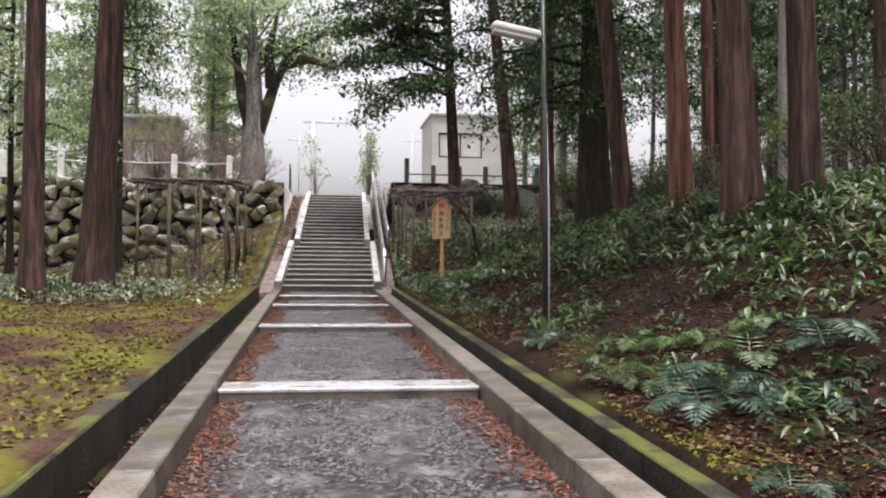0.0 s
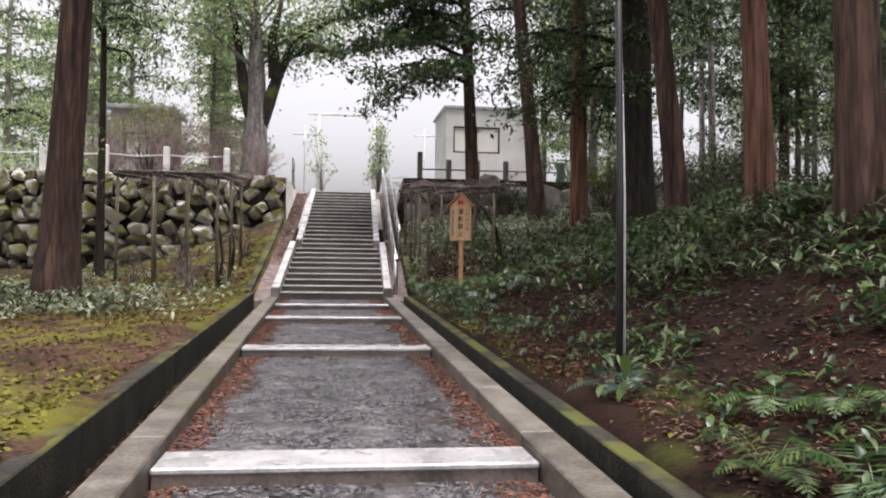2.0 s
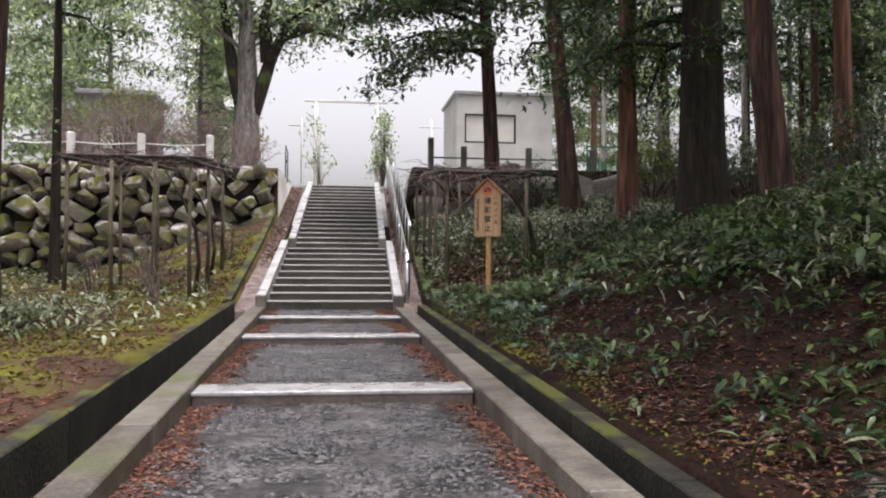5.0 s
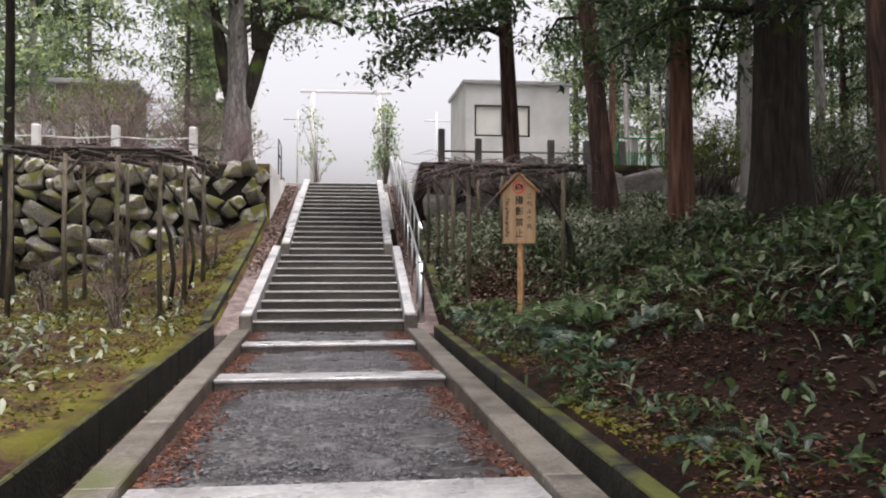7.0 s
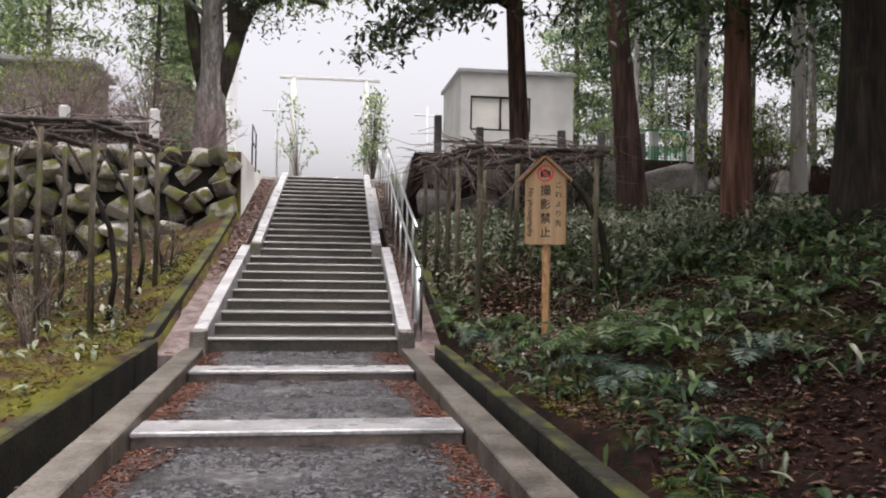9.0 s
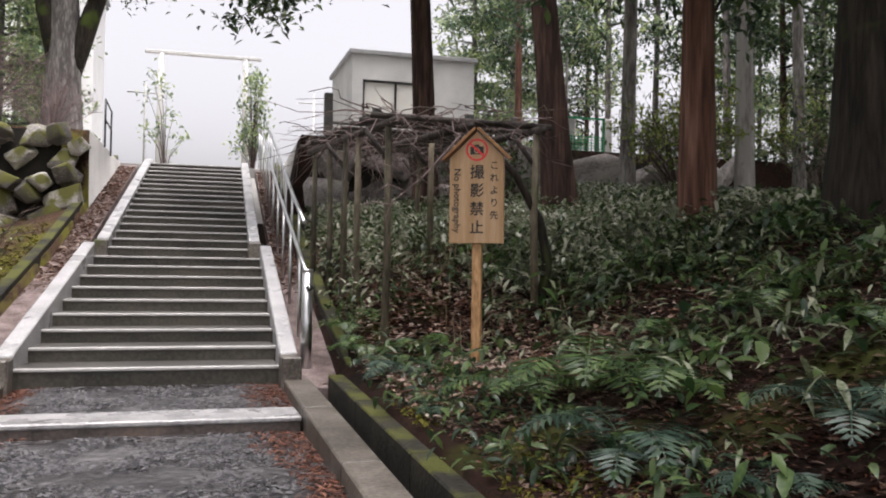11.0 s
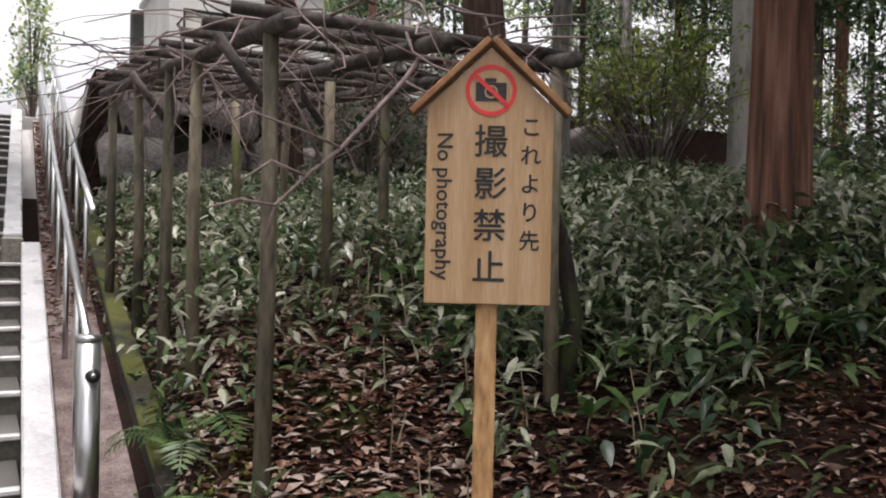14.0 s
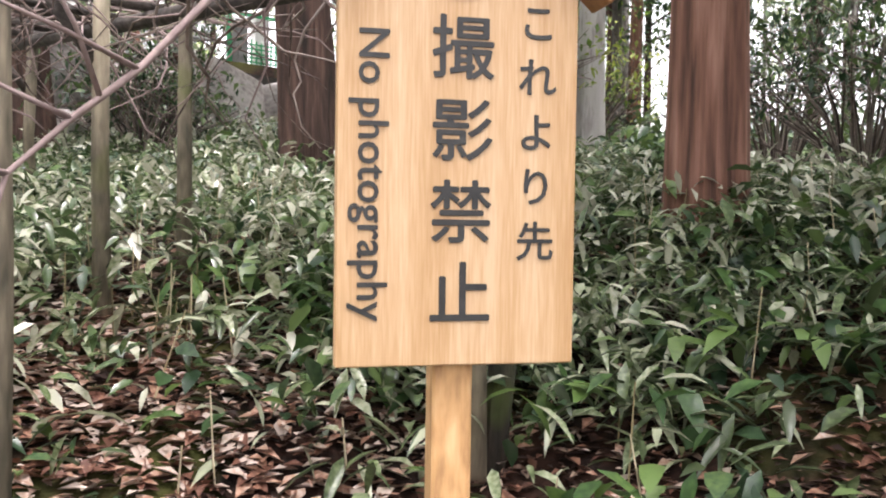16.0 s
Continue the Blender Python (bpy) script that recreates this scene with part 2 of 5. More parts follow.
M_SHED = mat("weathered_grey_boards", [(0.12, 0.105, 0.095), (0.2, 0.18, 0.165), (0.28, 0.255, 0.235)], 2.0, 0.85, 0.4, 30, stretch=(6, 6, 0.6))
M_WHITEWALL = mat("white_plaster_wall", [(0.68, 0.68, 0.67), (0.8, 0.8, 0.79)], 1.2, 0.85, 0.1, 40)
M_ROOF = mat("grey_sheet_roof", [(0.18, 0.18, 0.18), (0.28, 0.28, 0.28)], 2.0, 0.6, 0.2, 30)
M_PANE = mat("pale_blind_pane", [(0.5, 0.49, 0.45), (0.6, 0.59, 0.55)], 1.5, 0.25, 0.0)
# Granite lightened past its own tone to carry the sky's bloom.
M_GRANITE = mat("glare_lightened_granite", [(0.55, 0.54, 0.53), (0.66, 0.65, 0.63), (0.76, 0.75, 0.73)], 3.0, 0.8, 0.3, 70, objrand=0.1)
M_DARKPOST = mat("dark_stone_post", [(0.1, 0.1, 0.1), (0.18, 0.18, 0.17)], 3.0, 0.8, 0.3, 60)
M_GREEN = mat("green_netting_frame", [(0.02, 0.2, 0.08), (0.04, 0.3, 0.13)], 5.0, 0.6, 0.2, 40)


# ---- mesh helpers ----
def obj(name, verts, faces, material, parent=None, label="", smooth=False):
    me = bpy.data.meshes.new(name)
    me.from_pydata([tuple(v) for v in verts], [], [tuple(f) for f in faces])
    me.update()
    return link(name, me, material, parent, label, smooth)


def link(name, me, material, parent=None, label="", smooth=False):
    if not me.materials:
        me.materials.append(material)
    if smooth:
        me.polygons.foreach_set("use_smooth", [True] * len(me.polygons))
    ob = new(name, me)
    ob.parent = parent
    if label:
        ob["label"] = label
    return ob


def part(name, bm, material, parent=None, label="", smooth=False):
    me = bpy.data.meshes.new(name)
    bm.to_mesh(me)
    bm.free()
    return link(name, me, material, parent, label, smooth)


def empty(name, at=(0, 0, 0), rz=0.0):
    ob = new(name)
    ob.matrix_world = pose(*at, 0, 0, rz)
    return ob


def box_bm(x0, x1, y0, y1, z0, z1, bevel=0.01, bm=None):
    bm = bm or bmesh.new()
    made = bmesh.ops.create_cube(bm, size=1.0, matrix=Matrix.Translation(((x0 + x1) / 2, (y0 + y1) / 2, (z0 + z1) / 2)) @ Matrix.Diagonal((x1 - x0, y1 - y0, z1 - z0, 1)))
    if bevel:
        edges = {e for v in made["verts"] for e in v.link_edges}
        bmesh.ops.bevel(bm, geom=list(edges), offset=bevel, segments=1, affect="EDGES")
    return bm


def tube_data(points, radii, sides=8, wobble=0.0, rng=random, cap=True):
    """Verts and faces of a tapered tube along points."""
    verts, faces = [], []
    pts = [Vector(p) for p in points]
    for i, p in enumerate(pts):
        d = (pts[min(i + 1, len(pts) - 1)] - pts[max(i - 1, 0)]).normalized()
        ref = Vector((1, 0, 0)) if abs(d.x) < 0.9 else Vector((0, 1, 0))
        u = d.cross(ref).normalized()
        w = d.cross(u)
        for k in range(sides):
            a = 2 * math.pi * k / sides
            r = radii[i] * (1 + (rng.uniform(-wobble, wobble) if wobble else 0))
            verts.append(p + u * (r * math.cos(a)) + w * (r * math.sin(a)))
    for i in range(len(pts) - 1):
        for k in range(sides):
            a, b = i * sides + k, i * sides + (k + 1) % sides
            faces.append((a, b, b + sides, a + sides))
    if cap:
        faces.append(tuple(range(sides))[::-1])
        faces.append(tuple(range(len(verts) - sides, len(verts))))
    return verts, faces


def tube(name, points, radii, material, parent=None, sides=8, label="", wobble=0.0, rng=random):
    if not isinstance(radii, (list, tuple)):
        radii = [radii] * len(points)
    v, f = tube_data(points, radii, sides, wobble, rng)
    return obj(name, v, f, material, parent, label, smooth=True)


def join(datas):
    verts, faces = [], []
    for v, f in datas:
        n = len(verts)
        verts += v
        faces += [tuple(i + n for i in q) for q in f]
    return verts, faces


def leaves_data(centres, size, rs, aspect=0.45, flat=0.0, droop=0.0, spread=0.35):
    """Folded diamond leaves at the centres. flat: 1 lies level, 0 turns any way."""
    n = len(centres)
    c = np.asarray(centres, float)
    az = rs.uniform(0, 2 * math.pi, n)
    el = rs.normal(0, 1, n) * (1 - flat) * 0.9 - droop
    d = np.stack([np.cos(az) * np.cos(el), np.sin(az) * np.cos(el), np.sin(el)], 1)
    side = np.stack([-np.sin(az), np.cos(az), rs.normal(0, 0.5 * (1 - flat) + 0.12, n)], 1)
    side /= np.linalg.norm(side, axis=1, keepdims=True)
    up = np.cross(d, side)
    ln = size * rs.uniform(1 - spread, 1 + spread, n)[:, None]
    mid = c + d * ln * 0.05
    fold = up * ln * 0.07
    v = np.stack([c - d * ln * 0.5, mid - side * ln * aspect * 0.5 + fold, c + d * ln * 0.5 - np.array([0, 0, 1]) * ln * 0.12, mid + side * ln * aspect * 0.5 + fold], 1).reshape(-1, 3)
    idx = np.arange(n) * 4
    f = np.concatenate([np.stack([idx, idx + 1, idx + 2], 1), np.stack([idx, idx + 2, idx + 3], 1)])
    return v, f


def blades_data(centres, size, rs, aspect=0.45, flat=0.0, droop=0.0, spread=0.35):
    """Oval leaves with a midrib fold and a curled tip."""
    n = len(centres)
    c = np.asarray(centres, float)
    az = rs.uniform(0, 2 * math.pi, n)
    el = rs.normal(0, 1, n) * (1 - flat) * 0.9 - droop
    d = np.stack([np.cos(az) * np.cos(el), np.sin(az) * np.cos(el), np.sin(el)], 1)
    side = np.stack([-np.sin(az), np.cos(az), rs.normal(0, 0.5 * (1 - flat) + 0.12, n)], 1)
    side /= np.linalg.norm(side, axis=1, keepdims=True)
    up = np.cross(d, side)
    up *= np.sign(up[:, 2:3]) + (up[:, 2:3] == 0)
    ln = size * rs.uniform(1 - spread, 1 + spread, n)[:, None]
    w = ln * aspect * 0.5 * rs.uniform(0.75, 1.2, n)[:, None]
    down = np.array([0, 0, 1.0]) * ln
    base, tip = c - d * ln * 0.5, c + d * ln * 0.5 - down * 0.16
    m1, m2 = c - d * ln * 0.2 + up * ln * 0.03, c + d * ln * 0.16 + up * ln * 0.02 - down * 0.03
    rise = up * ln * 0.045
    v = np.stack([base, m1, m2, tip, m1 - side * w * 0.92 + rise, m2 - side * w * 0.8 + rise, m1 + side * w * 0.92 + rise, m2 + side * w * 0.8 + rise], 1).reshape(-1, 3)
    i = np.arange(n)[:, None] * 8
    f = np.concatenate([i + np.array([t]) for t in ((0, 1, 4), (4, 1, 5), (5, 1, 2), (5, 2, 3), (0, 6, 1), (6, 7, 1), (7, 2, 1), (7, 3, 2))])
    return v, f


def np_obj(name, v, f, material, parent=None, label=""):
    me = bpy.data.meshes.new(name)
    nf = len(f)
    me.vertices.add(len(v))
    me.vertices.foreach_set("co", np.asarray(v, np.float32).ravel())
    me.loops.add(nf * 3)
    me.loops.foreach_set("vertex_index", np.asarray(f, np.int32).ravel())
    me.polygons.add(nf)
    me.polygons.foreach_set("loop_start", np.arange(nf, dtype=np.int32) * 3)
    me.update(calc_edges=True)
    me.validate()
    return link(name, me, material, parent, label)


# ---- levels of the ground ----
SLEEPERS = [(5.0, 0.0), (10.71, 0.2), (15.1, 0.338), (18.15, 0.432)]
DRIFT = 0.037
STAIR0, BASE = 19.95, 0.5
LOW_N, LOW_T, LOW_R = 9, 0.625, 0.14
UP_N, UP_T, UP_R = 16, 0.505, 0.1438
KNEE_Y, KNEE_Z = 25.05, 1.76
TOP_Y, TOP_Z = KNEE_Y + 0.12 + UP_N * UP_T, KNEE_Z + UP_N * UP_R


def kerb_z(y):
    return (y - 5.0) * 0.0328 + 0.06


def stair_z(y):
    if y < STAIR0:
        return kerb_z(y) - 0.06
    if y < KNEE_Y:
        return BASE + (y - STAIR0) / (KNEE_Y - STAIR0) * (KNEE_Z - BASE)
    if y < TOP_Y:
        return KNEE_Z + (y - KNEE_Y) / (TOP_Y - KNEE_Y) * (TOP_Z - KNEE_Z)
    return TOP_Z


def axis(y):
    return max(0.0, min(y, 40.0) - 20.0) * DRIFT


def smooth(a, b, t):
    t = min(1.0, max(0.0, (t - a) / (b - a)))
    return t * t * (3 - 2 * t)


def ground_z(x, y):
    """Height of the soil beside the path."""
    u = x - axis(y)
    p = stair_z(y)
    low = (y - 5.0) * 0.033 if y < 40 else 1.2
    if u > 0:
        d = max(0.0, u - 1.8)
        rise = 0.2 * min(d, 1.0) + (0.52 - 0.13 * smooth(12.0, 17.0, y)) * min(max(0.0, d - 1.0), 3.1) + 0.08 * min(max(0.0, d - 4.1), 25)
        z = low + 0.14 + rise
        shelf = 1.1 + min(max(y - 19.6, 0), 2.0) * 0.3 + max(0.0, y - 21.6) * 0.12 + 0.13 * max(0.0, min(x, 8) - 2.2)
        k = smooth(18.8, 20.1, y) * smooth(1.75, 2.3, u)
        z = z + (max(z, shelf) - z) * k
        if u < 2.3 and y > 20:
            z = max(z, p + 0.06)
    else:
        d = max(0.0, -u - 1.8)
        flat = low + 0.16 + 0.02 * min(d, 12)
        slope = p + 0.12 - 0.33 * d
        z = max(flat, slope) if y > 19 else flat
    z += 0.09 * (noise.noise((x * 0.55, y * 0.55, 0.3))) + 0.045 * noise.noise((x * 1.9, y * 1.9, 2.0)) if abs(u) > 1.95 else 0
    if (u < 0 and y > 28.3) or (u > 1.9 and y > 27.4) or y > TOP_Y:
        z = TOP_Z + 0.03 if x < 14 else min(max(z, TOP_Z - 0.4), TOP_Z + 0.03)
    if abs(u) < 1.76 and y <= TOP_Y + 0.3:
        z = p - 0.2
    return z


# ---- ground: one sheet to the horizon ----
def ground():
    xs = sorted(set([-1500, -500, -200, -100, -60, -40, -30, -25, -20, -17, -14, -12, -10, -9, -8, -7.4, -1.76, -1.74, -1.45, -1, 0, 1, 1.45, 1.74, 1.76, 2.0, 14.0, 14.3, 16, 18, 20, 24, 30, 40, 60, 100, 200, 500, 1500]
                    + [round(-7 + 0.18 * i, 3) for i in range(29)] + [round(2.1 + 0.2 * i, 3) for i in range(59)]))
    ys = sorted(set([-1500, -500, -200, -100, -60, -40, -25, -16, -12, -9, -7] + [round(-6 + 0.25 * i, 3) for i in range(137)]
                    + [28.31, 28.29, 27.39, 27.41, TOP_Y + 0.01, TOP_Y + 0.31, 30, 32, 35, 38, 42, 50, 60, 80, 120, 200, 500, 1500]))
    verts = [(x + axis(y), y, ground_z(x + axis(y), y)) for y in ys for x in xs]
    w = len(xs)
    groups = {"soil": [], "lawn": [], "terrace": []}
    for j in range(len(ys) - 1):
        for i in range(w - 1):
            q = (j * w + i, j * w + i + 1, (j + 1) * w + i + 1, (j + 1) * w + i)
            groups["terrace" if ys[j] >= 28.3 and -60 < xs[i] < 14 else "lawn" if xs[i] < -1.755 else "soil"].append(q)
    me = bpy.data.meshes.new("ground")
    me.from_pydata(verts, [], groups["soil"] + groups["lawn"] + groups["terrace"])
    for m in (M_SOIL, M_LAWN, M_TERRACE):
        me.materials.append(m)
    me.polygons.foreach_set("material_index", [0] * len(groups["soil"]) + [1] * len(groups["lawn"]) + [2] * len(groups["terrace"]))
    me.update()
    ob = link("ground", me, M_SOIL, smooth=True)
    return tagged(ob, "leaf-littered forest soil with mossy lawn beside the path", "ground", kind="structure")


GROUND = ground()


# ---- path with sleepers, kerbs and gutters ----
def path():
    root = tagged(empty("path"), "wet pebble-concrete path with pale concrete sleepers", "path", kind="structure")
    stops = [(-8.6, -0.5)] + SLEEPERS + [(STAIR0, BASE + 0.08)]
    rs = np.random.RandomState(4)
    for i in range(len(stops) - 1):
        (y0, z0), (y1, z1) = stops[i], stops[i + 1]
        y0 += 0.47
        z1 -= 0.1
        nx, ny = 30, max(6, int((y1 - y0) / 0.14))
        verts, faces = [], []
        for j in range(ny + 1):
            for k in range(nx + 1):
                x, t = -1.2 + 2.4 * k / nx, j / ny
                y = y0 + (y1 - y0) * t
                edge = 0.025 * max(0, abs(x) - 0.95) / 0.25
                verts.append((x, y, z0 - 0.012 + (z1 - z0) * t + 0.012 * noise.noise((x * 2.2, y * 2.2, 0)) - edge))
        for j in range(ny):
            for k in range(nx):
                a = j * (nx + 1) + k
                faces.append((a, a + 1, a + nx + 2, a + nx + 1))
        obj("paving", verts, faces, M_GRAVEL, root, smooth=True)
    for y, z in SLEEPERS:
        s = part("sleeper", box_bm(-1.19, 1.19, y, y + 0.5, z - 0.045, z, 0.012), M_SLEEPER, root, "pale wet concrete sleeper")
        part("riser", box_bm(-1.18, 1.18, y + 0.012, y + 0.3, z - 0.3, z - 0.046, 0), M_SLEEPER_FACE, s, "dark brownish riser")
    return root


path()


def sloped_bar(name, x0, x1, y0, y1, z0, z1, depth, material, parent, label="", bevel=0.012):
    """A bar whose top runs from z0 at y0 to z1 at y1; x0 and x1 are given about the path's axis."""
    bm = box_bm(x0, x1, y0, y1, -depth, 0, bevel)
    for v in bm.verts:
        t = (v.co.y - y0) / (y1 - y0)
        v.co.z += z0 + (z1 - z0) * t
        v.co.x += axis(v.co.y)
    return part(name, bm, material, parent, label)


def kerbs():
    for side in (-1, 1):
        root = tagged(empty("kerb"), "low weathered concrete kerb beside the path", "kerb", group="path kerbs", kind="structure")
        edge = tagged(empty("edging"), "dark mossy concrete edging of the gutter", "edging", group="gutter edgings", kind="structure")
        y = -7.0
        while y < 19.6:
            y1 = min(y + 1.8, 19.62)
            a, b = sorted((side * 1.2, side * 1.45))
            sloped_bar("kerb_stone", a, b, y + 0.004, y1 - 0.004, kerb_z(y), kerb_z(y1), 0.4, M_CONC, root)
            a, b = (-1.87, -1.73) if side < 0 else (1.62, 1.78)
            top = 0.1 if side < 0 else 0.04
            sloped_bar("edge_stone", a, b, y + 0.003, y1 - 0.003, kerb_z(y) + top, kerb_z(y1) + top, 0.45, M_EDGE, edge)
            y = y1
        for ya, yb in ((19.62, 22.3), (22.3, 25.05), (25.05, 27.8), (27.8, 30.5), (30.5, TOP_Y)):
            a, b = sorted((side * 1.8, side * 1.95))
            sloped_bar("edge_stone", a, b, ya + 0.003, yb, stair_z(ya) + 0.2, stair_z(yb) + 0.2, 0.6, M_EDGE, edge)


kerbs()


# ---- stairs ----
def stairs():
    root = tagged(empty("stairs"), "long worn concrete stairs with white nosings and stringers", "stairs", kind="structure")
    flights = [(STAIR0, BASE, LOW_N, LOW_T, LOW_R, 1.19), (KNEE_Y + 0.12, KNEE_Z, UP_N, UP_T, UP_R, 1.03)]
    for y0, z0, n, t, r, half in flights:
        for i in range(n):
            y, z, c = y0 + i * t, z0 + (i + 1) * r, axis(y0 + i * t)
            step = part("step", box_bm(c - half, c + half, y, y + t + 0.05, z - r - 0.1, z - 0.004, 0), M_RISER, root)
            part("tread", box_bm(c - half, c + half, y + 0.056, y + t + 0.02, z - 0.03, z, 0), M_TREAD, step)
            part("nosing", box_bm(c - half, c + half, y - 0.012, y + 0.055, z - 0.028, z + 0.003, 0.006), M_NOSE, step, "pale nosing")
    for side in (-1, 1):
        a, b = sorted((side * 1.19, side * 1.36))
        sloped_bar("stringer", a, b, STAIR0 - 0.02, KNEE_Y, BASE + 0.27, KNEE_Z + 0.2, 0.6, M_STRING, root, "white-painted stringer")
        part("newel_block", box_bm(a - 0.01, b + 0.01, STAIR0 - 0.33, STAIR0 - 0.025, BASE - 0.3, BASE + 0.25, 0.015), M_CONC, root, "weathered concrete block")
        c = axis(KNEE_Y)
        a, b = sorted((side * 1.03, side * 1.2))
        part("newel_block", box_bm(a - 0.01 + c, b + 0.01 + c, KNEE_Y + 0.004, KNEE_Y + 0.25, KNEE_Z - 0.2, KNEE_Z + 0.24, 0.012), M_CONC, root, "weathered concrete block")
        sloped_bar("stringer", a, b, KNEE_Y + 0.255, TOP_Y, KNEE_Z + 0.28, TOP_Z + 0.16, 0.7, M_STRING, root, "white-painted stringer")
        a, b = sorted((side * 1.375, side * 1.79))
        for ya, yb in ((STAIR0 - 0.3, KNEE_Y), (KNEE_Y + 0.004, TOP_Y)):
            sloped_bar("drain_strip", a, b, ya, yb, stair_z(ya) - 0.02, stair_z(yb) - 0.02, 0.3, M_BED, root, "litter-strewn drain")
    part("landing", box_bm(-2.3, 3.4, TOP_Y, TOP_Y + 3.0, TOP_Z - 0.4, TOP_Z + 0.035, 0.01), M_TERRACE, root, "pale landing slab")


stairs()


# ---- handrail ----
def handrail():
    root = tagged(empty("handrail"), "stainless steel tube handrail beside the stairs", "handrail")
    ex = 1.48
    part_pts = [(ex, 20.2, 0.35), (ex, 20.2, 1.56)]
    post = tube("end_post", part_pts, 0.058, M_STEEL, root, 20, "thick brushed steel end post")
    tube("cap", [(ex, 20.2, 1.56), (ex, 20.2, 1.585), (ex, 20.2, 1.592)], [0.06, 0.06, 0.045], M_STEEL, post, 20)
    tube("socket", [(ex + 0.012, 20.16, 1.4), (ex + 0.016, 20.135, 1.4)], 0.034, M_BLACK, post, 18, "dark round socket")
    tube("stud", [(ex + 0.016, 20.136, 1.4), (ex + 0.018, 20.128, 1.4)], 0.012, M_STEEL, post, 10, "small bright stud")

    def rail_z(y):
        return 1.5 + (stair_z(y) - stair_z(20.2)) * 1.04

    ys = [20.2, 21.5, 23.2, KNEE_Y, 26.5, 28.5, 30.5, 32.5, 33.6]
    tube("rail", [(ex + axis(y), y, rail_z(y)) for y in ys], 0.024, M_STEEL, root, 12)
    tube("rail", [(ex + 0.22 + axis(y), y, rail_z(y) - 0.03) for y in ys[2:]], 0.03, M_STEEL, root, 12)
    for y in (21.2, 22.6, 24.0, 25.4, 26.8, 28.2, 29.6, 31.0, 32.4, 33.6):
        x = ex + axis(y)
        tube("rail_post", [(x, y, stair_z(y) - 0.1), (x, y, rail_z(y))], 0.02, M_STEEL, root, 10)
        if y > 23.5:
            tube("rail_post", [(x + 0.22, y, stair_z(y) - 0.1), (x + 0.22, y, rail_z(y) - 0.03)], 0.02, M_STEEL, root, 10)


handrail()


# ---- notice board ----
def text_mesh(body, size, material, parent, name, m):
    cu = bpy.data.curves.new(name, "FONT")
    cu.body, cu.size, cu.extrude, cu.resolution_u = body, size, 0.0008, 3
    cu.align_x, cu.align_y, cu.offset = "CENTER", "CENTER", 0.0
    tmp = new(name, cu)
    me = bpy.data.meshes.new_from_object(tmp.evaluated_get(bpy.context.evaluated_depsgraph_get()))
    bpy.data.objects.remove(tmp)
    bold = bmesh.new()
    for k, (dx, dy) in enumerate(((0, 0), (1, 0), (-1, 0), (0, 1), (0, -1))):
        first = len(bold.verts)
        bold.from_mesh(me)
        bold.verts.ensure_lookup_table()
        for v in bold.verts[first:]:
            v.co += Vector((dx * size * 0.013, dy * size * 0.013, -0.00012 * k))
    bold.to_mesh(me)
    bold.free()
    ob = link(name, me, material, parent)
    ob.matrix_local = m
    return ob


